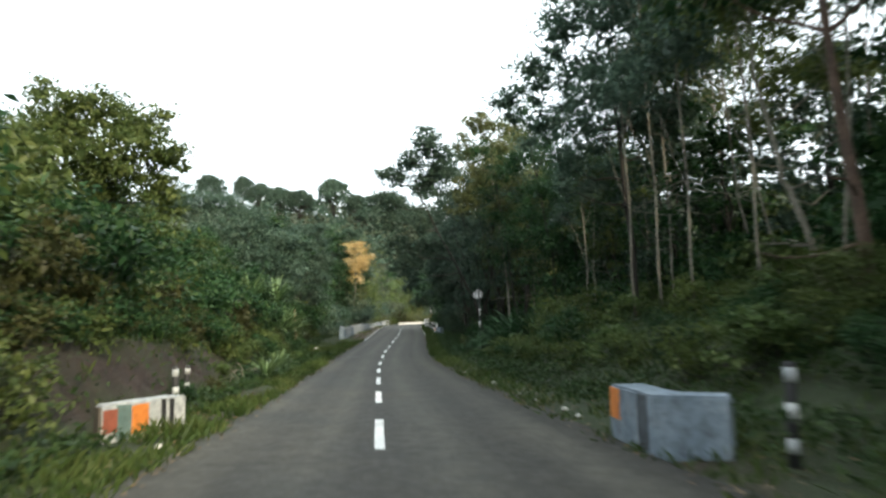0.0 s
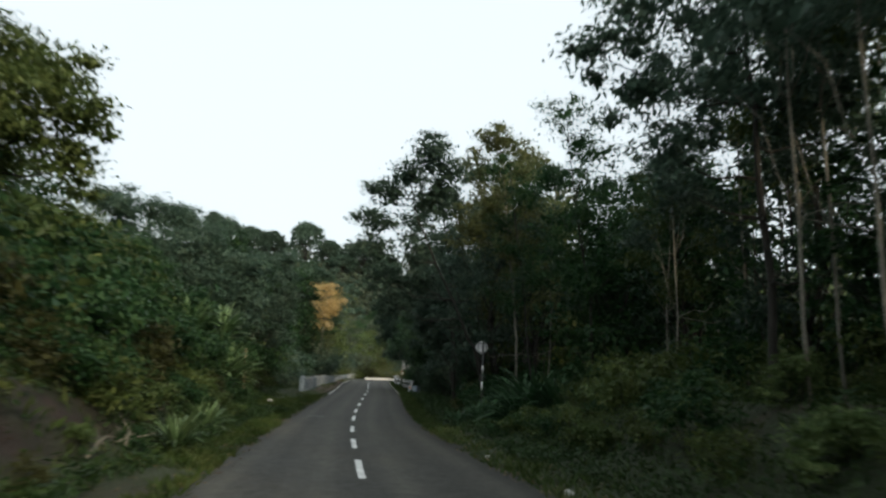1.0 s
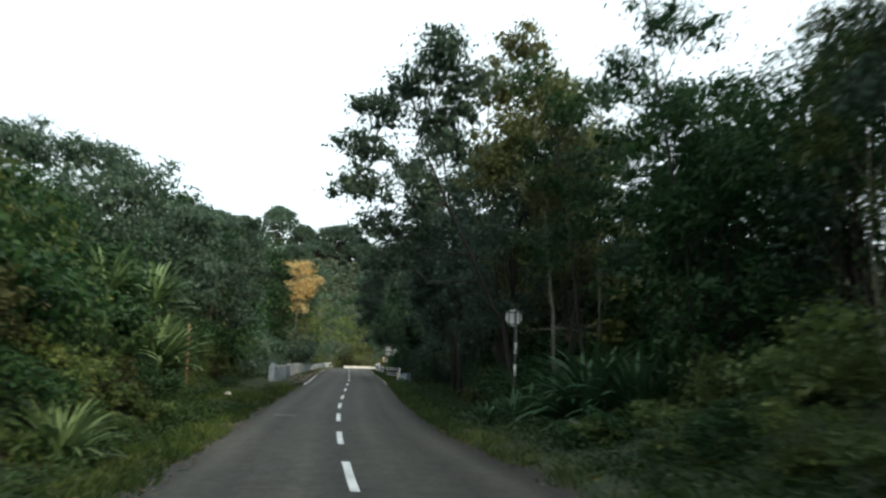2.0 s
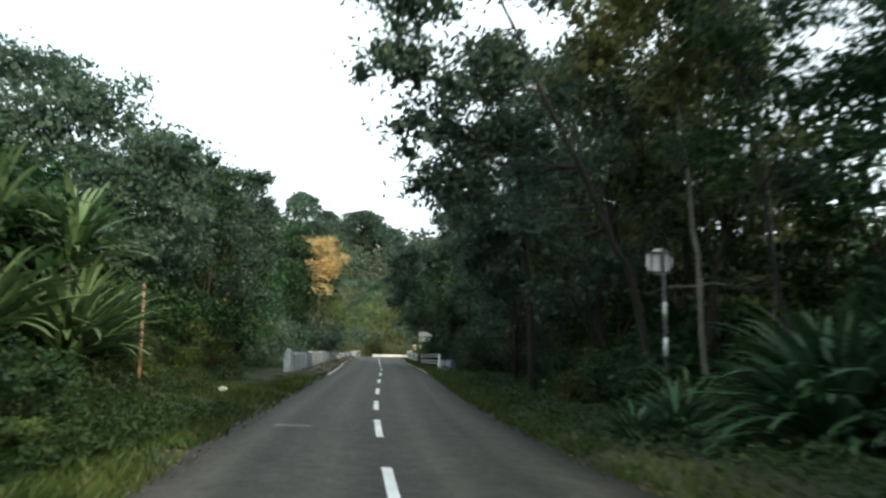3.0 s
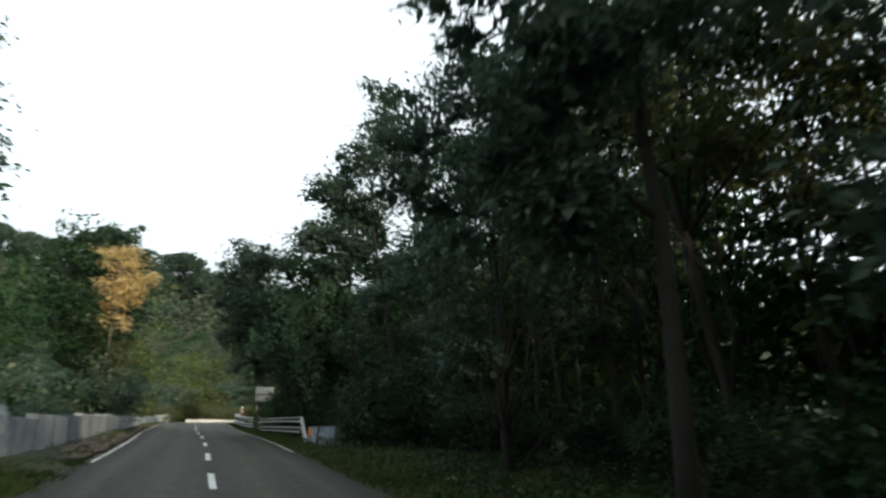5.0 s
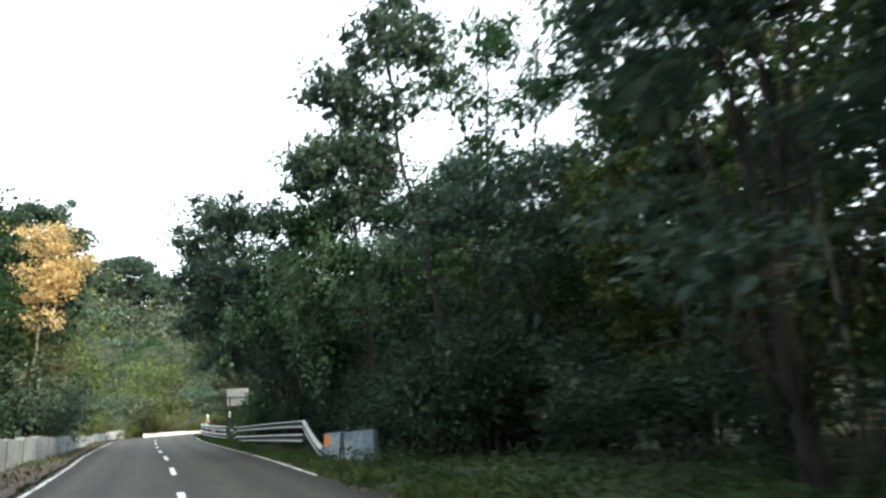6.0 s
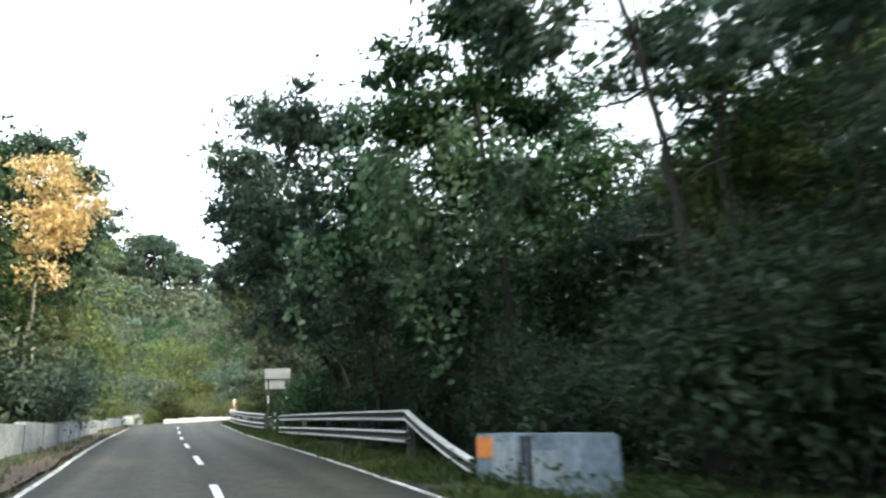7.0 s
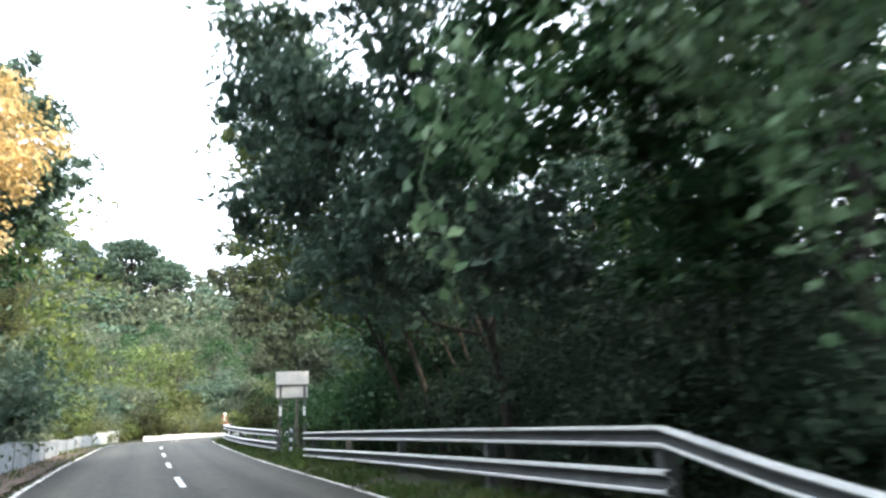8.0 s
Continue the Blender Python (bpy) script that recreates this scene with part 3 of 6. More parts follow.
guard_post(6.19, 7.18, 0.94, 0.055, 1.0, 6, "black and white banded guard post in roadside grass")
guard_post(-1.32, 12.23, 0.85, 0.05, -3.0, 6, "black and white banded guard post behind a concrete block")
guard_post(0.02, 95.0, 0.95, 0.05, 0.0, 6, "black and white banded guard post beside the road sign")
guard_post(-2.0, 14.4, 0.8, 0.05, 5.0, 6, "leaning black and white guard post on an earth bank")


def wall_panels():
    """The left parapet: a long wall of cast panels with open joints, and a broken tall near end."""
    wall = thing("parapet_wall", "long whitewashed blue-grey concrete parapet wall with dark joints", "parapet wall", kind="structure")
    line = [(-6.2, 60.7), (-7.05, 70.0), (-7.7, 80.0), (-8.3, 92.0), (-8.7, 100.0), (-9.15, 111.0)]
    ys = [p[1] for p in line]
    xs = [p[0] for p in line]
    edges = np.arange(60.7, 111, 3.3)
    for i, y in enumerate(edges):
        y1 = min(y + 3.18, 111.0)
        x0, x1 = float(np.interp(y, ys, xs)), float(np.interp(y1, ys, xs))
        top = 1.02 + 0.03 * math.sin(i * 2.1)
        z = float(rise(y)) - float(np.interp(y, [66, 80, 92, 100, 111], [0.0, 0.05, 0.14, 0.3, 0.48]))
        foot = [(x0, y), (x0 - 0.3, y), (x1 - 0.3, y1), (x1, y1)]
        part("panel", prism_mesh("panel", foot, z - 0.4, z + top, CONCRETE_BLUE if i == 3 else PANEL, 0.02, 0.015), wall)
        part("joint", prism_mesh("joint", [(x1 - 0.006, y1 - 0.03), (x1 - 0.29, y1 - 0.03), (x1 - 0.29, y1 + 0.15), (x1 - 0.006, y1 + 0.15)], z - 0.4, z + top - 0.015, PAINT_BLACK, 0.004, 0.0), wall)
    for k in range(5):
        # the broken end rises in ragged steps to a point
        y = 60.9 - 0.28 * k
        part("broken_end", prism_mesh("broken_end", [(-6.16, y - 0.29), (-6.46, y - 0.29), (-6.47, y), (-6.17, y)], 0.1, (1.5, 1.56, 1.66, 1.8, 1.62)[k], CONCRETE_BLUE, 0.04, 0.05), wall)
    low = thing("kerb_wall", "short low whitewashed stone wall on reddish earth", "low wall", kind="structure")
    for k in range(4):
        y = 112.2 + k * 2.3
        x = -9.1 + 0.25 * k
        z = float(rise(y))
        part("stone_block", prism_mesh("stone_block", [(x, y), (x - 0.4, y), (x - 0.15, y + 2.2), (x + 0.25, y + 2.2)], z - 0.3, z + 0.62 + 0.04 * k, CONCRETE, 0.05, 0.04), low)


def far_parapet():
    wall = thing("bend_parapet", "white painted parapet wall round the outside of the bend", "parapet wall", kind="structure")
    cx, cy, r = BEND
    r += 3.6
    for k, a in enumerate(np.arange(27, 110, 5.5)):
        p = [(cx - q * math.cos(radians(b)), cy + q * math.sin(radians(b))) for q, b in ((r, a), (r, a + 5.3), (r + 0.35, a + 5.3), (r + 0.35, a))]
        z = float(rise(min(p[0][1], 125)))
        part("wall_segment", prism_mesh("wall_segment", p, z - 0.4, z + 0.25, WHITEWASH, 0.03, 0.015), wall)


def w_beam(name, points, tops, mat=STEEL, height=0.22, depth=0.12, face=-1):
    """A folded steel rail along plan points with its top edge at the given heights; its ribs look towards face * x."""
    prof = [(0.2, 0.0), (0.85, 0.05), (1.0, 0.11), (0.97, 0.19), (0.2, 0.38), (0.0, 0.45), (0.0, 0.55), (0.2, 0.62), (0.9, 0.74), (1.0, 0.80), (0.97, 0.90), (0.2, 1.0)]
    n = len(prof)
    verts, faces = [], []
    pts = [Vector(p) for p in points]
    for i, p in enumerate(pts):
        d = (pts[min(i + 1, len(pts) - 1)] - pts[max(i - 1, 0)]).normalized()
        out = Vector((-d.y, d.x)) if (Vector((-d.y, d.x)).x < 0) == (face < 0) else Vector((d.y, -d.x))
        for o, h in prof:
            verts.append((p.x + out.x * o * depth, p.y + out.y * o * depth, tops[i] - h * height))
        for o, h in prof:
            verts.append((p.x + out.x * (o * depth - 0.012), p.y + out.y * (o * depth - 0.012), tops[i] - h * height))
    w = 2 * n
    for i in range(len(pts) - 1):
        for k in range(n - 1):
            a = i * w + k
            faces.append((a, a + 1, a + 1 + w, a + w))
            b = a + n
            faces.append((b + 1, b, b + w, b + 1 + w))
        for k in (0, n - 1):
            a = i * w + k
            faces.append((a, a + w, a + w + n, a + n))
    for i in (0, len(pts) - 1):
        for k in range(n - 1):
            a = i * w + k
            faces.append((a, a + 1, a + 1 + n, a + n))
    me = mesh_of(name, verts, faces, mat)
    # recess faces between the ribs get a darker steel: shade put into the colour
    me.materials.append(STEEL_DULL_SHADE)
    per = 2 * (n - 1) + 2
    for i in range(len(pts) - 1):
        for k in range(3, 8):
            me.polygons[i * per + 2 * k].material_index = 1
    return me


def rail_post(parent, x, y, top):
    z = z_at(x, y)
    part("post", box_mesh("post", (x - 0.02, y - 0.075, z - 0.4), (x + 0.13, y + 0.075, top - 0.02), STEEL_DULL_SHADE, 0.008), parent)


def near_rail():
    rail = thing("guard_rail", "double galvanised steel crash barrier with its end sloping to a block", "guard rail", "steel crash barriers")
    ys = np.linspace(74.4, 91.0, 9)
    xs = np.interp(ys, [74.4, 80, 85.5, 91.0], [1.25, 0.86, 0.46, 0.03])
    tops = [float(rise(y)) + 1.04 - 0.20 * (y - 74.4) / 16.6 for y in ys]
    plan = list(zip(xs.tolist(), ys.tolist()))
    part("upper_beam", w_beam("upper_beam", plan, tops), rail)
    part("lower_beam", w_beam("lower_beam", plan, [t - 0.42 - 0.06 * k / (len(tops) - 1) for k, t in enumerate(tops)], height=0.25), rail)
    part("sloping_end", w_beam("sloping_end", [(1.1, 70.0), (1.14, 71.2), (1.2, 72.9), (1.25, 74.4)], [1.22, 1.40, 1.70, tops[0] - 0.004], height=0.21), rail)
    for y in (74.6, 78.6, 82.6, 86.6, 90.4):
        x = float(np.interp(y, ys, xs))
        rail_post(rail, x + 0.04, y, float(np.interp(y, ys, tops)))


def far_rail():
    rail = thing("guard_rail", "double galvanised steel crash barrier curving away along the bend", "guard rail", "steel crash barriers")
    ys = np.linspace(95.5, 117.0, 10)
    xs = np.interp(ys, [95.5, 102, 108, 113, 117], [-0.35, -1.15, -1.6, -1.7, -1.2])
    tops = [float(rise(y)) + 0.86 + 0.1 * (y - 95.5) / 21.5 for y in ys]
    plan = list(zip(xs.tolist(), ys.tolist()))
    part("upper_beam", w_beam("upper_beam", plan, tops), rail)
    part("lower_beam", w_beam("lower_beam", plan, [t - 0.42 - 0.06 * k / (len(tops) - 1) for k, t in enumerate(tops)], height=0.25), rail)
    for y in (96.2, 100.2, 104.2, 108.2, 112.2, 116.2):
        rail_post(rail, float(np.interp(y, ys, xs)) + 0.04, y, float(np.interp(y, ys, tops)))


def board_sign():
    """The back of a road sign on two legs: an upper and a lower sheet in dark frames."""
    ob = thing("road_sign", "pale rectangular road sign seen from behind on two dark steel legs", "road sign")
    x0, x1, y = -0.37, 0.88, 96.7
    upper = part("upper_sheet", box_mesh("upper_sheet", (x0, y, 4.12), (x1, y + 0.03, 4.63), SIGN_BACK, 0.006), ob)
    lower = part("lower_sheet", box_mesh("lower_sheet", (x0 + 0.03, y, 3.62), (x1 - 0.03, y + 0.03, 4.08), SIGN_BACK, 0.006), ob, "paler lower sheet")
    z = z_at(0.2, y)
    for x in (x0 + 0.14, x1 - 0.2):
        leg = part("leg", box_mesh("leg", (x, y - 0.07, z - 0.3), (x + 0.075, y - 0.004, 4.12), FRAME_DARK, 0.006), ob)
        part("white_band", box_mesh("white_band", (x - 0.006, y - 0.076, 2.95), (x + 0.081, y + 0.002, 3.3), PAINT_WHITE, 0.004), leg)
    part("cross_bar", box_mesh("cross_bar", (x0, y - 0.06, 4.07), (x1, y - 0.008, 4.13), FRAME_DARK, 0.005), upper)
    part("cross_bar", box_mesh("cross_bar", (x0 + 0.03, y - 0.06, 3.58), (x1 - 0.03, y - 0.008, 3.63), FRAME_DARK, 0.005), lower)


def disc_mesh(name, centre, radius, thick, mat, sides=36):
    """A round sheet standing across the road."""
    cx, cy, cz = centre
    verts, faces = [], []
    for y in (cy - thick / 2, cy + thick / 2):
        verts += [(cx + radius * math.cos(2 * math.pi * k / sides), y, cz + radius * math.sin(2 * math.pi * k / sides)) for k in range(sides)]
    faces = [tuple(range(sides)), tuple(range(2 * sides - 1, sides - 1, -1))]
    faces += [(k, k + sides, (k + 1) % sides + sides, (k + 1) % sides) for k in range(sides)]
    return mesh_of(name, verts, faces, mat)


def round_sign():
    """The back of a round sign: a pale disc in a dark strap frame on a banded pole."""
    ob = thing("round_sign", "pale round road sign seen from behind in a dark strap frame", "road sign")
    x, y, zc = 4.36, 38.35, 3.08
    z = z_at(x, y)
    disc = part("disc", disc_mesh("disc", (x, y, zc), 0.25, 0.02, SIGN_GREY), ob)
    for dx in (-0.15, 0.03, 0.19):
        part("strap", box_mesh("strap", (x + dx - 0.018, y - 0.035, zc - 0.2), (x + dx + 0.018, y - 0.011, zc + 0.2), FRAME_DARK, 0.004), disc)
    for dz in (-0.2, 0.16):
        part("strap", box_mesh("strap", (x - 0.2, y - 0.05, zc + dz - 0.02), (x + 0.22, y - 0.036, zc + dz + 0.02), FRAME_DARK, 0.004), disc)
    pole = part("pole", tubes_mesh("pole", [([(x + 0.06, y - 0.085, z - 0.4), (x + 0.06, y - 0.085, zc + 0.24)], [0.032, 0.032])], FRAME_DARK, 10), ob)
    for lo in (1.35, 2.0):
        part("white_band", tubes_mesh("white_band", [([(x + 0.06, y - 0.085, lo), (x + 0.06, y - 0.085, lo + 0.33)], [0.036, 0.036])], PAINT_WHITE, 10), pole)


def small_marker():
    ob = thing("hazard_marker", "small red and white hazard marker beyond the bend", "road marker")
    x, y = -1.1, 131.5
    z = float(rise(125))
    part("pole", tubes_mesh("pole", [([(x, y, z - 0.3), (x, y, z + 2.0)], [0.03, 0.03])], FRAME_DARK, 8), ob)
    part("red_plate", box_mesh("red_plate", (x - 0.28, y - 0.05, z + 1.0), (x + 0.28, y - 0.032, z + 1.7), PAINT_RED, 0.004), ob)
    part("white_plate", box_mesh("white_plate", (x - 0.1, y - 0.065, z + 1.2), (x + 0.1, y - 0.052, z + 1.9), PAINT_WHITE, 0.004), ob)


wall_panels()
far_parapet()
near_rail()
far_rail()
board_sign()
round_sign()
small_marker()


# ---- trees and shrubs ----
def set_down(ob, x, y, scale=1.0, turn=0.0, tall=1.0, sink=0.1):
    m = pose(x, y, z_at(x, y) - sink, 0, 0, turn) @ Matrix.Diagonal((scale, scale, scale * tall, 1))
    return m


CLEARINGS = [(5.4, 35.2, 2.4), (-5.3, 35.6, 1.8), (-6.0, 37.4, 1.9), (6.6, 35.6, 2.9), (4.4, 38.3, 1.5), (5.0, 33.6, 1.6), (5.2, 8.6, 2.3), (-1.0, 10.2, 1.9), (6.2, 7.2, 1.6), (1.5, 94.6, 2.1)]


class Kind:
    """One sort of plant: built once, then set down again and again."""

    def __init__(self, build):
        self.first, self.used = build(), False

    def at(self, x, y, scale=1.0, turn=None, tall=1.0, sink=0.1, label=""):
        if self.first.name.startswith("bush") and any(math.hypot(x - a, y - b) < r for a, b, r in CLEARINGS):
            return None
        turn = float(rng.uniform(0, 360)) if turn is None else turn
        m = set_down(self.first, x, y, scale, turn, tall, sink)
        if not self.used:
            self.used, ob = True, self.first
            ob.matrix_basis = m
        else:
            keep = self.first.scale.copy()
            self.first.scale = (1, 1, 1)
            ob = self.first.copy()
            scene.collection.objects.link(ob)
            for c in self.first.children:
                d = c.copy()
                scene.collection.objects.link(d)
                d.parent = ob
            ob.matrix_basis = m
            self.first.scale = keep
        if label:
            ob["label"] = label
        return ob


class Mass:
    """Growth too far off or too thick to count, joined into one mesh for each sort of leaf."""

    def __init__(self, label):
        self.label, self.runs = label, {}

    def add(self, kind, x, y, scale=1.0, tall=1.0, sink=0.1):
        turn = float(rng.uniform(0, 360))
        if any(math.hypot(x - a, y - b) < r for a, b, r in CLEARINGS):
            return
        m = np.array(set_down(kind.first, x, y, scale, turn, tall, sink))
        for c in kind.first.children:
            me = c.data
            v = np.empty(len(me.vertices) * 3, np.float32)
            me.vertices.foreach_get("co", v)
            t = np.empty(len(me.loops), np.int32)
            me.loops.foreach_get("vertex_index", t)
            self.runs.setdefault(me.materials[0].name, []).append((v.reshape(-1, 3) @ m[:3, :3].T + m[:3, 3], t.reshape(-1, 3), me.materials[0]))

    def finish(self):
        for runs in self.runs.values():
            n, vs, ts = 0, [], []
            for v, t, _ in runs:
                vs.append(v)
                ts.append(t + n)
                n += len(v)
            tagged(new("undergrowth", triangles_of("undergrowth", np.concatenate(vs), np.concatenate(ts), runs[0][2])), self.label, "bushes", kind="stuff")


UNDERGROWTH = Mass("thick mixed green bushes filling the slopes behind the road")


def broadleaf(name, label, height, spread, mat, leaf, clumps, bark=BARK_DARK, bare=0.3, lobes=9, trunk=0.13, per=15, sigma=0.27, group="trees along the road", aspect=0.45, droop=0.3):
    def build():
        ob = thing(name, label, "tree", group)
        top = height * 0.86
        stem = bent((0, 0, -0.5), (rng.uniform(-0.5, 0.5), rng.uniform(-0.5, 0.5), top), 0, 0.12, 7)
        runs = [(stem, list(np.linspace(trunk, trunk * 0.25, 7)))]
        blobs = []
        for i in range(lobes):
            a = i * 2.4 + rng.uniform(-0.4, 0.4)
            f = (i + 0.5) / lobes
            h = height * (bare + (1 - bare) * (0.15 + 0.78 * f))
            reach = spread * math.sqrt(max(0.05, 1 - (2 * f - 0.75) ** 2 * 0.7)) * rng.uniform(0.45, 0.8)
            c = (reach * math.cos(a), reach * math.sin(a), h)
            fork = stem[min(5, int(6 * (bare * 0.8 + 0.5 * f)))]
            runs.append((bent(fork, c, -0.2, 0.16, 5), list(np.linspace(trunk * 0.34, 0.014, 5))))
            r = spread * rng.uniform(0.34, 0.55)
            blobs.append((c, (r, r, r * 0.75), int(clumps / lobes)))
        blobs.append(((0, 0, height * 0.85), (spread * 0.42, spread * 0.42, height * 0.14), int(clumps / lobes)))
        part("trunk", tubes_mesh("trunk", runs, bark), ob)
        part("crown", foliage_mesh("crown", blobs, mat, leaf, per, sigma, aspect, droop), ob)
        return ob
    return Kind(build)


def shrub(name, label, height, spread, mat, leaf, clumps, per=13, sigma=0.21, aspect=0.45, droop=0.2, group="roadside shrubs"):
    def build():
        ob = thing(name, label, "shrub", group)
        runs, blobs = [], []
        for i in range(7):
            a = i * 0.9 + rng.uniform(-0.3, 0.3)
            reach = spread * rng.uniform(0.2, 0.7)
            c = (reach * math.cos(a), reach * math.sin(a), height * rng.uniform(0.18, 0.78))
            runs.append((bent((0.1 * math.cos(a), 0.1 * math.sin(a), -0.4), c, 0.2, 0.15, 5), list(np.linspace(0.03, 0.008, 5))))
            r = spread * rng.uniform(0.35, 0.55)
            blobs.append((c, (r, r, height * 0.28), clumps // 7))
        part("woody_base", tubes_mesh("woody_base", runs, BARK_DARK, 5), ob)
        part("foliage", foliage_mesh("foliage", blobs, mat, leaf, per, sigma, aspect, droop), ob)
        return ob
    return Kind(build)


def slender(name, label, height, mat, leaf, clumps, bark=BARK_PALE, trunk=0.036, group="slender pale-trunked trees", lean=0.3, per=22):
    """A tall thin tree: bare pale stem with a few side twigs, and an airy crown high up."""
    def build():
        ob = thing(name, label, "tree", group)
        stem = bent((0, 0, -0.5), (lean, rng.uniform(-0.4, 0.4), height * 0.95), 0, 0.03, 8)
        runs = [(stem, list(np.linspace(trunk, trunk * 0.25, 8)))]
        for i in range(6):
            k = rng.integers(2, 5)
            a = rng.uniform(0, 6.28)
            l = rng.uniform(0.8, 1.8)
            p = np.array(stem[k])
            runs.append((bent(p, p + [l * math.cos(a), l * math.sin(a), rng.uniform(-0.2, 0.5)], -0.1, 0.25, 5), list(np.linspace(trunk * 0.28, 0.008, 5))))
        blobs = []
        for i in range(9):
            a = i * 2.4
            h = height * (0.44 + 0.062 * i)
            reach = rng.uniform(0.5, 1.5) * (1.3 - 0.08 * i)
            c = (stem[6][0] * h / height + reach * math.cos(a), reach * math.sin(a), h)
            runs.append((bent(stem[min(7, int(8 * h / height) - 1)], c, 0.1, 0.2, 4), list(np.linspace(trunk * 0.3, 0.01, 4))))
            r = rng.uniform(0.55, 0.95)
            blobs.append((c, (r, r, r * 0.8), clumps // 12))
            for _ in range(3):
                q = np.array(c) + unit(rng.normal(size=3)) * r * rng.uniform(0.9, 1.5)
                w = r * rng.uniform(0.3, 0.5)
                blobs.append((tuple(q), (w, w, w * 0.7), max(2, clumps // 90)))
        part("trunk", tubes_mesh("trunk", runs, bark, 6), ob)
        part("crown", foliage_mesh("crown", blobs, mat, leaf, per, 0.27, 0.34, 0.5, 1.1), ob)
        return ob
    return Kind(build)


def strap_leaf_mesh(length, width, start, arch, mat):
    """One long keeled leaf that rises at the angle start and arches over."""
    verts, tris, seg = [], [], 7
    p, e = np.zeros(3), start
    for k in range(seg + 1):
        f = k / seg
        w = width * (0.6 + 0.9 * f) * (1 - f) ** 0.6 + 0.002
        verts += [p + [0, -w, 0], p + [0, 0, -0.3 * w], p + [0, w, 0]]
        p = p + np.array([math.cos(e), 0, math.sin(e)]) * length / seg
        e -= arch * (0.3 + f) / seg * 2.0
    for k in range(seg):
        q = 3 * k
        tris += [(q, q + 1, q + 4), (q, q + 4, q + 3), (q + 1, q + 2, q + 5), (q + 1, q + 5, q + 4)]
    return triangles_of("strap_leaf", np.array(verts), np.array(tris), mat)


def strap_plant(name, label, blades, length, width, arch, group, mat, stem=0.0):
    """A rosette of long strap leaves on a short stump."""
    def build():
        ob = thing(name, label, "plant", group)
        shapes = [strap_leaf_mesh(length * rng.uniform(0.7, 1.1), width * rng.uniform(0.8, 1.2), 0.3 + 1.15 * k / 11, arch * rng.uniform(0.6, 1.3), mat) for k in range(12)]
        part("stump", tubes_mesh("stump", [([(0, 0, -0.3), (0.04, 0, 0.15 + stem * 0.5), (0, 0, 0.15 + stem), (0, 0, 0.4 + stem)], [0.13, 0.075, 0.08, 0.04])], BARK_DARK, 8), ob)
        for i in range(blades):
            a = i * 2.4 + rng.uniform(-0.3, 0.3)
            leaf = part("strap_leaf", shapes[int(rng.integers(0, 12))], ob)
            leaf.matrix_basis = pose(0.09 * math.cos(a), 0.09 * math.sin(a), stem + rng.uniform(0.0, 0.4), rng.uniform(-14, 14), 0, math.degrees(a))
        return ob
    return Kind(build)


def leaning_tree(name, label, base, top, mat, leaf, clumps):
    """A thin dark stem that leans out over the road, with a narrow upright crown on it."""
    def build():
        ob = thing(name, label, "tree", "trees along the road")
        dx, dy, h = top
        stem = [(dx * f ** 1.15, dy * f, h * f) for f in np.linspace(0, 1, 9)]
        stem[0] = (0, 0, -0.4)
        runs = [(stem, list(np.linspace(0.075, 0.025, 9)))]
        blobs = []
        for i in range(13):
            f = 0.5 + 0.52 * i / 12
            a = i * 2.4
            reach = 1.15 * (1.25 - f) + 0.25
            c = (dx * f ** 1.15 + reach * math.cos(a) - 0.3, dy * f + reach * math.sin(a), h * f + rng.uniform(-0.2, 0.4))
            k = min(8, int(f * 8))
            runs.append((bent(stem[max(2, k - 1)], c, 0.1, 0.15, 4), list(np.linspace(0.035, 0.01, 4))))
            r = rng.uniform(0.75, 1.1)
            blobs.append((c, (r, r, r * 1.1), clumps // 13))
        part("trunk", tubes_mesh("trunk", runs, BARK_DARK, 7), ob)
        part("crown", foliage_mesh("crown", blobs, mat, leaf, 20, 0.3, 0.4, 0.3, 0.5), ob)
        ob.matrix_basis = pose(base[0], base[1], z_at(*base) - 0.1)
        return ob
    return build()


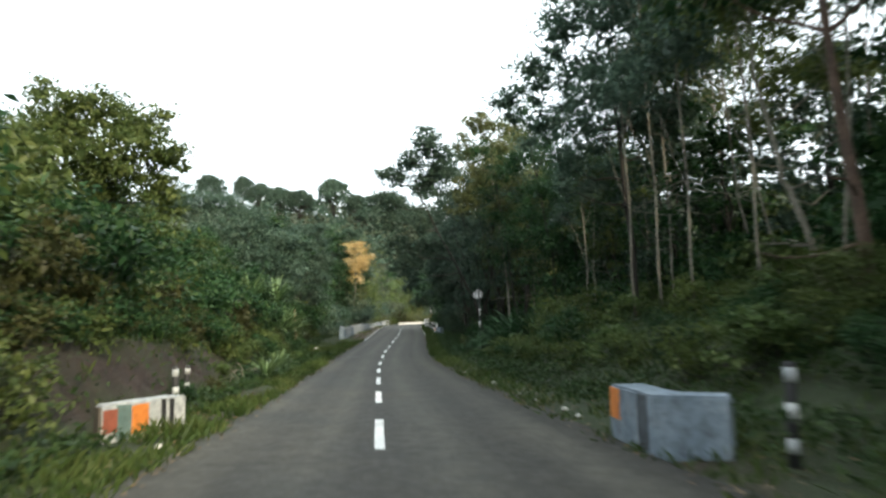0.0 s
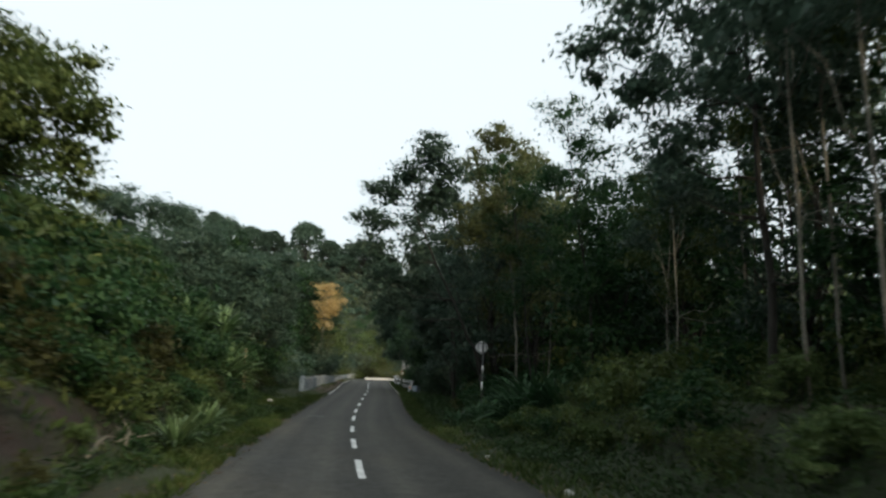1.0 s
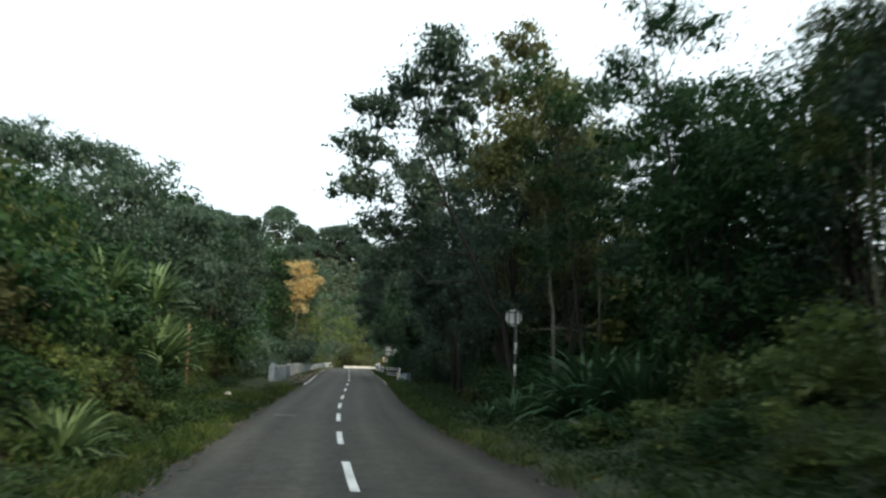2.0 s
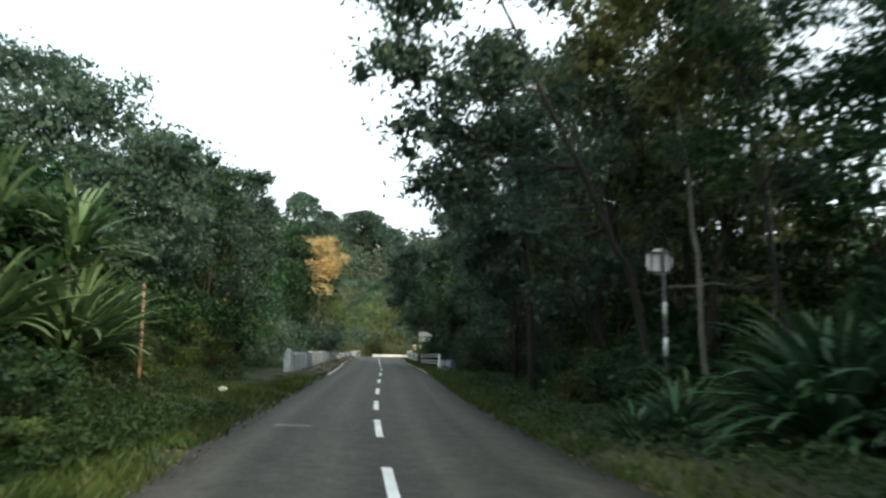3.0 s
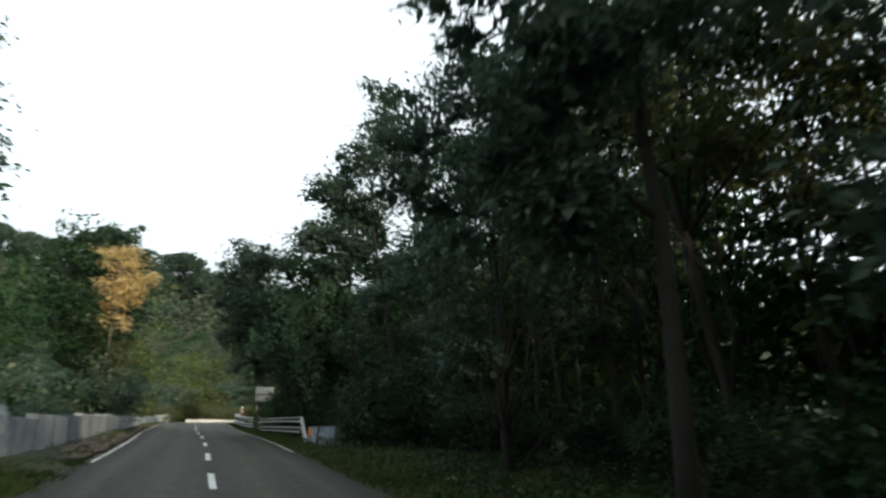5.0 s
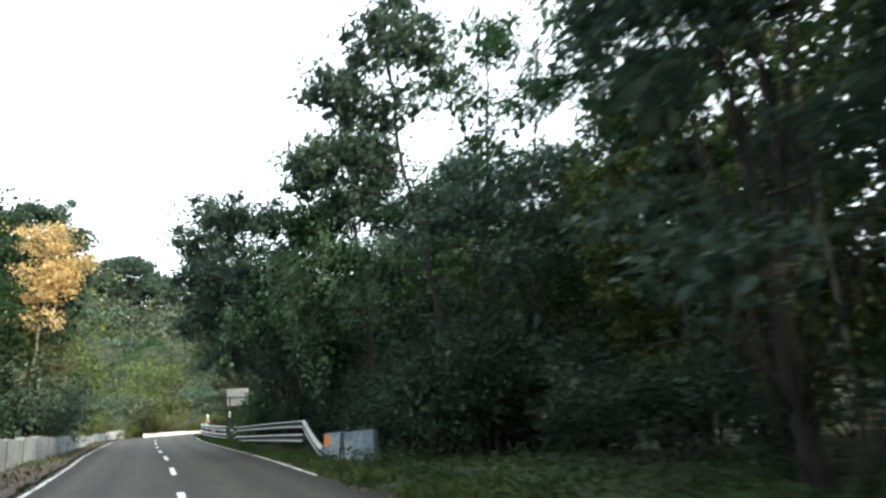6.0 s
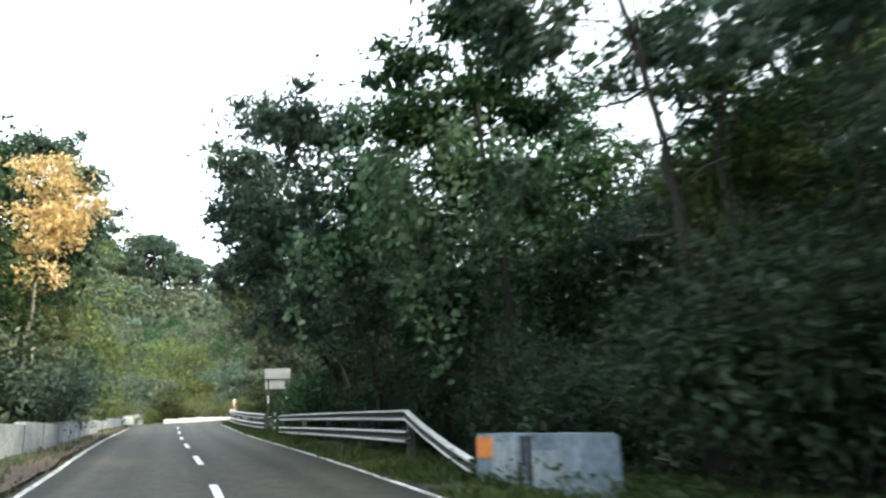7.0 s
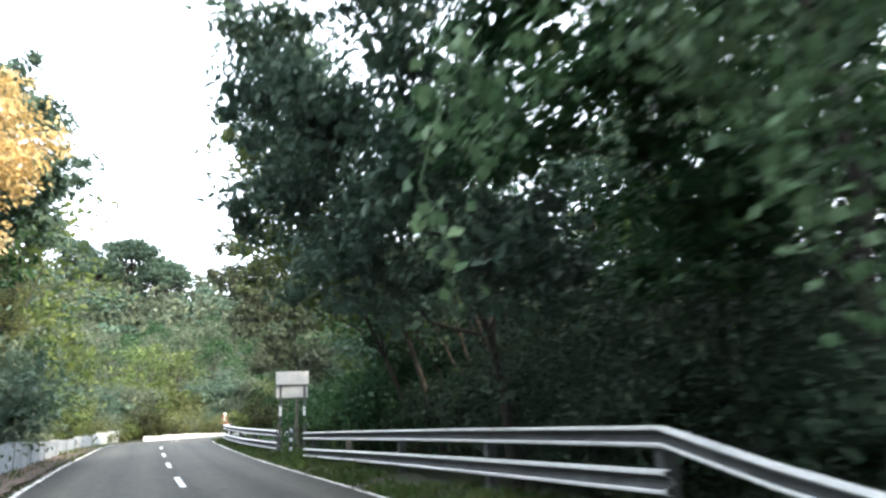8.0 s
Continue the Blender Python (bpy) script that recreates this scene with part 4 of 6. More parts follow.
def crown_tree(name, label, stem, lobes, mat, leaf, bark=BARK_DARK, trunk=0.12, dense=58, per=13, sigma=0.26, core=1.0, twigs=0, group="trees along the road", aspect=0.45):
    """One tree of its own shape: stem points from the foot up, and lobes of foliage (place and radius), each borne by a limb."""
    ob = thing(name, label, "tree", group)
    foot = np.array([stem[0][0], stem[0][1], z_at(*stem[0][:2])])
    pts = [np.array([0, 0, -0.4])] + [np.array(p) - foot for p in stem[1:]]
    fine = [pts[0]]
    for a, b in zip(pts[:-1], pts[1:]):
        fine += [a + (b - a) * f + (rng.normal(size=3) * 0.05 if f < 1 else 0) for f in (0.33, 0.67, 1.0)]
    runs = [([tuple(p) for p in fine], list(np.linspace(trunk, trunk * 0.22, len(fine))))]
    blobs = []
    for x, y, z, r in lobes:
        c = np.array([x, y, z]) - foot
        near = [k for k in range(2, len(fine)) if fine[k][2] < c[2] - 0.15 * r] or [2]
        k = min(near, key=lambda q: np.linalg.norm(fine[q] - c) + 0.25 * abs(fine[q][2] - c[2] + 0.8))
        w = trunk * (1 - 0.75 * k / len(fine)) * 0.5
        runs.append((bent(fine[k], c, -0.08 * np.linalg.norm(c - fine[k]), 0.16, 5), list(np.linspace(w, 0.012, 5))))
        for _ in range(3):
            q = c + unit(rng.normal(size=3)) * r * rng.uniform(0.7, 1.0)
            runs.append((bent(c, q, 0.05, 0.15, 4), list(np.linspace(max(0.014, w * 0.35), 0.006, 4))))
        blobs.append((tuple(c), (r, r, r * rng.uniform(0.74, 0.95)), int(dense * r * r * 0.8) + 5))
        # smaller sprays that break the outline of the lobe
        for _ in range(4):
            q = c + unit(rng.normal(size=3) * [1, 1, 0.8]) * r * rng.uniform(0.85, 1.25)
            w = r * rng.uniform(0.25, 0.45)
            blobs.append((tuple(q), (w, w, w * 0.8), int(dense * 0.07 * r) + 2))
    for _ in range(twigs):
        k = int(rng.integers(2, max(3, int(len(fine) * 0.6))))
        a = rng.uniform(0, 6.28)
        l = rng.uniform(0.6, 1.7)
        runs.append((bent(fine[k], fine[k] + [l * math.cos(a), l * math.sin(a), rng.uniform(-0.1, 0.5)], -0.1, 0.22, 5), list(np.linspace(trunk * 0.3, 0.007, 5))))
    part("trunk", tubes_mesh("trunk", runs, bark, 7), ob)
    part("crown", foliage_mesh("crown", blobs, mat, leaf, per, sigma, aspect, 0.3, core), ob)
    ob.matrix_basis = pose(*foot)
    return ob


BUSH_A = shrub("bush", "dense dark green bush on the roadside bank", 3.0, 2.0, LEAF_DEEP, 0.196, 126, per=9)
BUSH_B = shrub("bush", "olive green bush with small leaves on the bank", 2.6, 1.9, LEAF_OLIVE, 0.184, 126, per=9)
BUSH_C = shrub("bush", "light green leafy bush beside the road", 2.2, 1.6, LEAF_LIGHT, 0.2, 126, per=9)
BUSH_D = shrub("bush", "rusty brown and green undergrowth bush", 2.4, 1.7, LEAF_RUST, 0.172, 140, per=9)
TREE_A = broadleaf("broadleaf_tree", "broad dark green tree with a dense rounded crown", 9.0, 3.4, LEAF_DEEP, 0.26, 290, bare=0.12, lobes=14, per=10, sigma=0.34)
TREE_B = broadleaf("broadleaf_tree", "olive green tree with a lumpy dense crown", 10.0, 3.6, LEAF_OLIVE, 0.26, 300, bare=0.12, lobes=15, per=10, sigma=0.34)
TREE_C = broadleaf("broadleaf_tree", "blue-green tree with upright layered foliage", 11.0, 2.9, LEAF_BLUE, 0.205, 420, bare=0.12, lobes=14, sigma=0.27, per=12)
THICKET = shrub("bush", "dense dark small-leaved thicket at the edge of the wood", 2.9, 1.9, LEAF_THICKET, 0.1, 300, per=11, sigma=0.24, aspect=0.4)
FERN = shrub("bush", "feathery olive-green fern growth on the bank", 2.2, 1.9, LEAF_OLIVE, 0.13, 150, per=14, sigma=0.26, aspect=0.3)
BUSH_L = shrub("bush", "large dark green bush higher up the slope", 3.0, 2.0, LEAF_DEEP, 0.26, 84, per=12)
BUSH_M = shrub("bush", "large olive green bush higher up the slope", 2.8, 2.0, LEAF_OLIVE, 0.25, 84, per=12)
TREE_L = broadleaf("broadleaf_tree", "broad dark green tree standing behind others", 9.5, 3.5, LEAF_DEEP, 0.38, 160, bare=0.1, lobes=12, per=11)
TREE_D = broadleaf("tall_tree", "tall open-crowned tree with a dark bare trunk", 14.0, 4.0, LEAF_DEEP, 0.18, 330, bare=0.42, lobes=11, trunk=0.12, per=18, sigma=0.33)
TREE_E = broadleaf("tall_tree", "tall yellow-green tree with an airy upright crown", 13.0, 2.6, LEAF_PALE, 0.19, 380, bare=0.3, lobes=14, trunk=0.13, per=16, sigma=0.28)
SLIM_A = slender("slender_tree", "slender tree with a pale bare trunk and airy crown", 13.0, LEAF_BLUE, 0.18, 190)
SLIM_B = slender("slender_tree", "thin pale-trunked tree with sparse olive foliage", 12.0, LEAF_OLIVE, 0.14, 180, lean=-0.7, per=30)
SLIM_C = slender("slender_tree", "thin dark-trunked tree leaning towards the light", 12.0, LEAF_DEEP, 0.145, 170, bark=BARK_DARK, lean=1.6, trunk=0.065, per=30)
seed_state = rng.bit_generator.state
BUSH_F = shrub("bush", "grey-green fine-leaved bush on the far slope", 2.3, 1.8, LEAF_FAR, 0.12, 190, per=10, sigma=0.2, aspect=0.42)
BUSH_G = shrub("bush", "dull dark green fine-leaved bush on the far slope", 2.5, 1.8, LEAF_BLUE, 0.12, 190, per=10, sigma=0.2, aspect=0.42)
BUSH_P = shrub("bush", "pale yellow-green layered bush beyond the bend", 2.2, 1.9, LEAF_PALE, 0.13, 180, per=11, sigma=0.2, aspect=0.34)
rng.bit_generator.state = seed_state
FLAX = strap_plant("strap_leaf_plant", "large clump of arching strap leaves on the verge", 150, 2.05, 0.070, 0.85, "strap-leaved plants", LEAF_FLAX)
PINE = strap_plant("screw_pine", "upright clump of pale green strap leaves", 90, 1.55, 0.062, 0.7, "strap-leaved plants", LEAF_STRAP)
PINE_TALL = strap_plant("screw_pine", "pale green strap-leaf rosette on a short bare stem", 70, 1.3, 0.06, 0.75, "strap-leaved plants", LEAF_STRAP, 1.3)

# the bank on the inner side: undergrowth, bushes, then trees
for i, y in enumerate(np.arange(4.5, 60, 1.7)):
    e = float(left_edge(y))
    if 9 < y < 20:
        continue
    k = (BUSH_D, BUSH_A, BUSH_B, BUSH_C)[i % 4]
    k.at(e - 2.0 - 1.8 * float(ramp(y, 37, 45)) + rng.uniform(-0.3, 0.2), y, rng.uniform(0.34, 0.5))
for i, y in enumerate(np.arange(4.0, 62, 1.9)):
    e = float(left_edge(y))
    k = (BUSH_D, BUSH_A, BUSH_B, BUSH_A)[i % 4]
    k.at(e - 3.4 - 1.4 * float(ramp(y, 37, 45)) + rng.uniform(-0.3, 0.3), y, rng.uniform(0.6, 0.85))
for i, y in enumerate(np.arange(8.5, 30, 1.15)):
    k = (BUSH_A, BUSH_D, BUSH_A, BUSH_B)[i % 4]
    k.at(float(left_edge(y)) - 2.75 + rng.uniform(-0.2, 0.15), y, rng.uniform(0.36, 0.55), None, 0.85, 0.35)
for i, y in enumerate(np.arange(9.2, 29, 2.3)):
    (BUSH_D, BUSH_C, BUSH_A)[i % 3].at(float(left_edge(y)) - 1.55 + rng.uniform(-0.2, 0.2), y + rng.uniform(-0.5, 0.5), rng.uniform(0.14, 0.24))
for i, y in enumerate(np.arange(46, 64, 1.1)):
    (BUSH_A, BUSH_D, BUSH_B)[i % 3].at(float(left_edge(y)) - 4.3 + rng.uniform(-0.5, 0.4), y, rng.uniform(0.22, 0.36))
# light green leafy plants low on the bank under the strap leaves
for i, y in enumerate(np.arange(29.5, 36, 0.9)):
    BUSH_C.at(float(left_edge(y)) - 1.5 + rng.uniform(-0.4, 0.3), y, rng.uniform(0.26, 0.36))
for i, y in enumerate(np.arange(-2.0, 63, 2.1)):
    e = float(left_edge(y))
    k = (BUSH_A, BUSH_B, BUSH_B, BUSH_C, BUSH_A)[i % 5]
    k.at(e - 5.2 - 0.9 * float(ramp(y, 37, 45)) + rng.uniform(-0.5, 0.5), y + rng.uniform(-0.5, 0.5), rng.uniform(0.95, 1.3))
for i, y in enumerate(np.arange(-4.0, 70, 3.0)):
    e = float(left_edge(y))
    k = (BUSH_M, BUSH_L, BUSH_C, BUSH_M)[i % 4]
    k.at(e - 7.8 + rng.uniform(-0.7, 0.7), y + rng.uniform(-0.8, 0.8), rng.uniform(1.4, 1.8))
for i, y in enumerate(np.arange(2.0, 60, 5.0)):
    e = float(left_edge(y))
    k = (TREE_B, TREE_A, TREE_B)[i % 3]
    k.at(e - 12.0 + rng.uniform(-1.2, 1.2), y + rng.uniform(-1.2, 1.2), rng.uniform(0.5, 0.65))
crown_tree("domed_tree", "big pale olive tree with a broad domed crown above the bank", [(-10.6, 28.6), (-10.5, 28.5, 4.5), (-10.9, 28.4, 6.6), (-11.4, 28.3, 8.8)],
           [(-11.0, 28.4, 10.2, 1.25), (-12.9, 28.6, 10.1, 1.4), (-9.3, 28.3, 9.5, 1.15), (-8.4, 28.1, 8.3, 1.05), (-14.7, 28.6, 9.2, 1.5), (-12.0, 27.6, 8.6, 1.6),
            (-10.0, 27.4, 8.0, 1.35), (-8.5, 28.6, 7.0, 0.9), (-13.6, 27.6, 7.4, 1.5), (-10.8, 28.8, 6.9, 1.2), (-15.5, 28.0, 7.2, 1.5)], LEAF_OLIVE, 0.2, trunk=0.2, dense=64)
crown_tree("broadleaf_tree", "dense dark tree with an upright rounded crown above the verge", [(-8.8, 59.2), (-8.8, 59.2, 4.5), (-8.5, 59.1, 7.0), (-8.4, 59.0, 9.0)],
           [(-8.2, 59.0, 9.6, 0.85), (-8.3, 59.0, 8.4, 1.1), (-8.1, 58.9, 7.0, 1.1), (-8.2, 58.8, 5.6, 1.1), (-9.5, 58.0, 9.4, 1.0), (-9.4, 57.6, 7.6, 1.3), (-8.4, 58.0, 4.2, 1.2), (-9.8, 56.0, 8.8, 1.2)],
           LEAF_BLUE, 0.2, dense=66)
TREE_A.at(-11.2, 63.5, 1.1)
TREE_A.at(-10.6, 58.5, 0.85)
TREE_A.at(-12.5, 68.0, 1.05)
TREE_A.at(-10.4, 53.0, 0.98)
TREE_A.at(-10.4, 48.6, 0.75)
TREE_A.at(-12.0, 43.0, 0.6)
TREE_A.at(-9.8, 37.0, 0.55)
TREE_C.at(-9.0, 55.8, 0.72)
TREE_C.at(-9.2, 49.8, 0.66)
TREE_B.at(-8.4, 32.0, 0.42)

# behind the parapet
for i, y in enumerate(np.arange(62, 114, 2.3)):
    x = float(np.interp(y, [60, 80, 111], [-7.4, -9.0, -10.6]))
    (BUSH_G, BUSH_F, BUSH_A, BUSH_G)[i % 4].at(x - 1.35 + rng.uniform(-0.3, 0.3), y, rng.uniform(0.8, 1.1), sink=0.2)
for i, y in enumerate(np.arange(71, 120, 4.2)):
    x = float(np.interp(y, [60, 80, 118], [-9.4, -11.5, -14.0]))
    (TREE_A, BUSH_F, BUSH_G, TREE_C)[i % 4].at(x + rng.uniform(-0.8, 0.8), y, (0.6, 1.7, 1.9, 0.55)[i % 4])
crown_tree("golden_tree", "thin-limbed tree in golden orange leaf lit by low sun", [(-9.7, 90.2), (-9.6, 90.1, 4.5), (-9.4, 90.0, 7.2), (-9.1, 90.1, 9.6), (-9.3, 90.0, 11.6)],
           [(-9.8, 90.0, 11.9, 0.85), (-8.8, 90.0, 12.1, 0.62), (-9.0, 90.4, 11.0, 0.9), (-7.8, 89.8, 10.4, 0.66), (-8.3, 90.0, 9.5, 0.55), (-9.7, 90.0, 10.0, 0.7), (-9.4, 89.8, 8.7, 0.6),
            (-9.9, 90.2, 7.6, 0.55), (-9.0, 90.0, 7.9, 0.4), (-8.6, 90.2, 10.2, 0.7), (-9.2, 89.9, 9.4, 0.6)], LEAF_GOLD, 0.19, bark=BARK_PALE, trunk=0.09, dense=36, sigma=0.34, core=0.15, twigs=6, group="")
crown_tree("broadleaf_tree", "tall dark green tree standing behind the golden one", [(-10.4, 93.4), (-10.4, 93.4, 5.0), (-10.2, 93.3, 9.0), (-10.0, 93.2, 12.8)],
           [(-10.7, 93.0, 14.1, 0.95), (-9.5, 93.0, 13.9, 0.95), (-8.4, 93.0, 12.6, 0.95), (-8.0, 93.2, 10.8, 0.9), (-11.8, 93.0, 13.3, 1.2), (-8.6, 93.3, 9.2, 0.85), (-12.2, 93.0, 11.3, 1.4), (-10.2, 93.6, 11.8, 1.3), (-9.6, 93.8, 9.8, 1.2)],
           LEAF_BLUE, 0.26, trunk=0.16, dense=56)
TREE_A.at(-11.6, 89.4, 0.98)
TREE_E.at(-10.4, 91.2, 0.62)
TREE_E.at(-9.9, 94.6, 0.6)
BUSH_F.at(-10.9, 90.4, 1.7, None, 1.3)
BUSH_F.at(-10.4, 92.6, 1.5, None, 1.3)
TREE_A.at(-9.9, 96.2, 0.6)
TREE_A.at(-12.6, 92.5, 1.2, 50, 1.28)
for x, y, s in ((-9.7, 89.3, 1.7), (-11.2, 90.6, 2.2), (-9.9, 95.8, 1.7), (-13.0, 89.0, 2.3), (-10.6, 98.0, 1.8)):
    BUSH_G.at(x, y, s)
TREE_B.at(-11.0, 101.0, 1.28)
TREE_A.at(-15.0, 97.0, 1.3)
TREE_A.at(-14.0, 83.0, 0.9)

# the outer side: low bank with bushes under slender trees
for i, y in enumerate(np.arange(10.5, 29.5, 1.6)):
    e = float(right_edge(y))
    (BUSH_C, FERN, BUSH_A, FERN)[i % 4].at(e + 2.3 + rng.uniform(-0.3, 0.4), y, rng.uniform(0.34, 0.5))
for i, y in enumerate(np.arange(9.0, 45, 2.1)):
    e = float(right_edge(y))
    UNDERGROWTH.add((BUSH_B, BUSH_C, BUSH_A)[i % 3], e + 6.6 + rng.uniform(-0.4, 0.4), y, rng.uniform(0.7, 0.95))
for i, y in enumerate(np.arange(8.0, 31, 2.0)):
    e = float(right_edge(y))
    low = 0.5 if y < 24 else 1.0
    (BUSH_B, FERN, BUSH_C, FERN)[i % 4].at(e + 4.0 + rng.uniform(-0.5, 0.5), y, low * rng.uniform(0.6, 0.85))
for i, y in enumerate(np.arange(6.0, 66, 2.8)):
    e = float(right_edge(y))
    UNDERGROWTH.add((BUSH_L, BUSH_L, BUSH_M)[i % 3], e + 9.5 + rng.uniform(-0.8, 0.8), y, rng.uniform(1.2, 1.7))
for x, y, s in ((8.4, 46.2, 1.3), (9.4, 48.6, 1.4), (10.6, 51.0, 1.5), (12.2, 54.0, 1.6), (7.6, 44.2, 1.1)):
    UNDERGROWTH.add(BUSH_L, x, y, s)
for x, y, s in ((7.99, 19.75, 1.0), (8.23, 18.05, 1.05), (8.41, 16.2, 0.95), (9.2, 14.6, 1.0), (7.6, 24.5, 0.7), (9.6, 21.5, 1.1)):
    SLIM_A.at(x, y, s, 100 + 40 * s)
crown_tree("tall_tree", "tall blue-green tree with airy foliage reaching towards the road", [(8.6, 22.2), (8.4, 22.0, 4.9), (8.3, 22.0, 7.2), (8.0, 22.0, 10.5)],
           [(4.95, 22.0, 8.15, 0.5), (5.8, 22.0, 9.1, 0.75), (6.1, 22.3, 7.5, 0.75), (6.7, 22.0, 10.5, 0.95), (7.7, 22.3, 9.2, 1.0), (6.8, 22.5, 6.2, 0.8), (8.5, 22.0, 11.4, 1.1), (9.6, 22.5, 9.6, 1.1), (8.9, 21.5, 7.6, 0.9), (10.2, 22.0, 7.6, 1.0), (7.4, 21.6, 12.0, 0.9)],
           LEAF_BLUE, 0.15, trunk=0.1, dense=66, twigs=6)
for x, y, s in ((9.4, 12.0, 1.0), (10.6, 17.0, 1.1), (8.4, 27.5, 0.66), (10.8, 25.0, 1.1)):
    SLIM_B.at(x, y, s)
# reddish brown bark with the warm light on this trunk put into its colour
BARK_RED = textured("bark_reddish_lit", [(0.3, (0.055, 0.036, 0.026)), (0.7, (0.13, 0.085, 0.060))], [(0.3, (0.5, 0.5, 0.5)), (0.7, (1, 1, 1))], 1.8, 16.0, 0.9, 0, 0.7, 0.02)
crown_tree("tall_tree", "tall tree with a thick reddish brown trunk above the bank", [(9.25, 11.0), (9.15, 11.0, 1.6), (9.02, 11.0, 3.7), (8.8, 11.0, 6.5), (8.7, 11.2, 9.0)],
           [(8.0, 11.0, 7.6, 0.9), (9.4, 11.4, 7.9, 1.0), (8.6, 11.2, 9.2, 1.1), (7.4, 11.6, 6.6, 0.7), (9.8, 11.0, 6.4, 0.8), (10.4, 11.8, 8.4, 1.0)], LEAF_DEEP, 0.14, bark=BARK_RED, trunk=0.14, dense=60, twigs=4)
crown_tree("slender_tree", "pale forked trunk leaning over the bank", [(9.75, 13.2), (9.5, 13.1, 2.1), (9.15, 13.0, 3.3), (8.95, 13.0, 4.0), (8.6, 13.0, 6.4), (8.5, 13.2, 8.2)],
           [(8.2, 13.0, 7.0, 0.7), (9.0, 13.4, 8.3, 0.9), (9.9, 13.0, 5.6, 0.5), (8.4, 13.8, 9.3, 0.8)], LEAF_OLIVE, 0.13, bark=BARK_PALE, trunk=0.08, dense=50, twigs=5, group="slender pale-trunked trees")
SLIM_A.at(12.5, 16.0, 1.15)
SLIM_B.at(12.0, 22.5, 1.15)
TREE_D.at(9.8, 30.0, 0.62)
TREE_A.at(9.0, 33.8, 0.85)
TREE_L.at(12.0, 48.0, 0.8)
TREE_L.at(14.5, 52.0, 0.9)
TREE_A.at(10.6, 32.0, 0.95)
SLIM_A.at(13.5, 28.5, 1.2)
SLIM_B.at(11.2, 19.6, 1.2)
SLIM_A.at(10.4, 27.0, 1.15)
TREE_L.at(15.5, 19.0, 0.8)
TREE_L.at(15.0, 12.0, 0.8)
TREE_L.at(16.5, 26.0, 0.85)
SLIM_C.at(6.6, 37.5, 0.95, 160)
SLIM_C.at(8.2, 33.5, 1.0, 200)
SLIM_A.at(7.4, 40.5, 0.95, 30)
crown_tree("leaning_tree", "thin dark tree leaning over the road with blue-green foliage", [(5.0, 39.9), (4.15, 39.5, 3.1), (3.45, 39.2, 4.3), (2.25, 39.0, 6.6), (1.4, 38.8, 8.4), (0.9, 38.6, 10.2)],
           [(-0.45, 38.8, 8.2, 0.85), (-0.4, 39.0, 7.0, 0.85), (0.15, 39.2, 5.8, 0.85), (0.55, 39.3, 4.7, 0.8), (0.1, 38.7, 9.4, 0.8), (0.9, 38.5, 10.2, 0.9), (1.8, 38.8, 9.2, 1.0), (1.3, 39.6, 7.3, 0.95), (2.6, 38.5, 10.4, 1.1), (1.5, 39.8, 5.8, 0.9), (1.8, 37.8, 11.2, 0.9)],
           LEAF_BLUE, 0.17, trunk=0.085, dense=62, twigs=5)
crown_tree("tall_tree", "tall yellow-green tree with a thin reddish pale stem", [(6.4, 41.2), (6.15, 41.0, 3.0), (6.0, 41.0, 5.0), (5.5, 40.8, 9.0), (5.0, 40.5, 12.4)],
           [(4.8, 40.3, 12.7, 1.0), (4.1, 40.7, 11.2, 1.0), (5.7, 41.0, 11.4, 1.1), (4.9, 41.4, 9.8, 1.2), (6.6, 41.4, 9.7, 1.0), (3.9, 41.5, 8.6, 0.95), (5.9, 40.6, 7.9, 0.8)],
           LEAF_PALE, 0.17, bark=BARK_PALE, trunk=0.075, dense=58, twigs=4)
TREE_C.at(5.0, 45.6, 1.02, 140)
crown_tree("tall_tree", "tall dense dark green tree hanging over the road edge", [(3.9, 50.4), (3.7, 50.3, 4.0), (3.3, 50.2, 8.0), (2.6, 50.0, 12.0)],
           [(1.75, 50.0, 8.9, 0.9), (1.15, 50.0, 10.9, 0.95), (1.6, 50.0, 7.1, 0.95), (2.1, 50.3, 5.4, 1.0), (2.6, 50.0, 12.2, 1.2), (3.4, 50.0, 10.0, 1.3), (4.2, 50.4, 8.0, 1.3), (3.0, 50.0, 6.2, 1.1), (4.6, 50.0, 11.4, 1.3), (2.6, 51.0, 4.0, 1.1)],
           LEAF_BLUE, 0.2, trunk=0.15, dense=58)
TREE_E.at(7.2, 46.0, 1.15)
TREE_E.at(6.0, 53.0, 1.05)
TREE_C.at(4.2, 57.0, 0.8)
crown_tree("tall_tree", "dark green tree whose boughs reach over the verge", [(4.3, 57.6), (4.2, 57.4, 3.2), (3.9, 57.3, 5.4), (3.4, 57.1, 8.0)],
           [(2.0, 57.0, 7.6, 0.85), (1.7, 57.0, 6.5, 0.6), (2.8, 57.0, 8.6, 1.0), (3.6, 57.2, 7.2, 1.0), (2.6, 57.4, 6.2, 0.8), (4.5, 57.0, 9.0, 1.1), (3.6, 57.4, 10.0, 1.0)], LEAF_BLUE, 0.16, trunk=0.1, dense=62, twigs=4)
for i, y in enumerate(np.arange(11, 36, 3.4)):
    (TREE_C, TREE_L)[i % 2].at(float(right_edge(y)) + 8.0 + rng.uniform(-0.8, 0.8), y, rng.uniform(0.6, 0.75) if y < 22 else rng.uniform(0.74, 0.86))
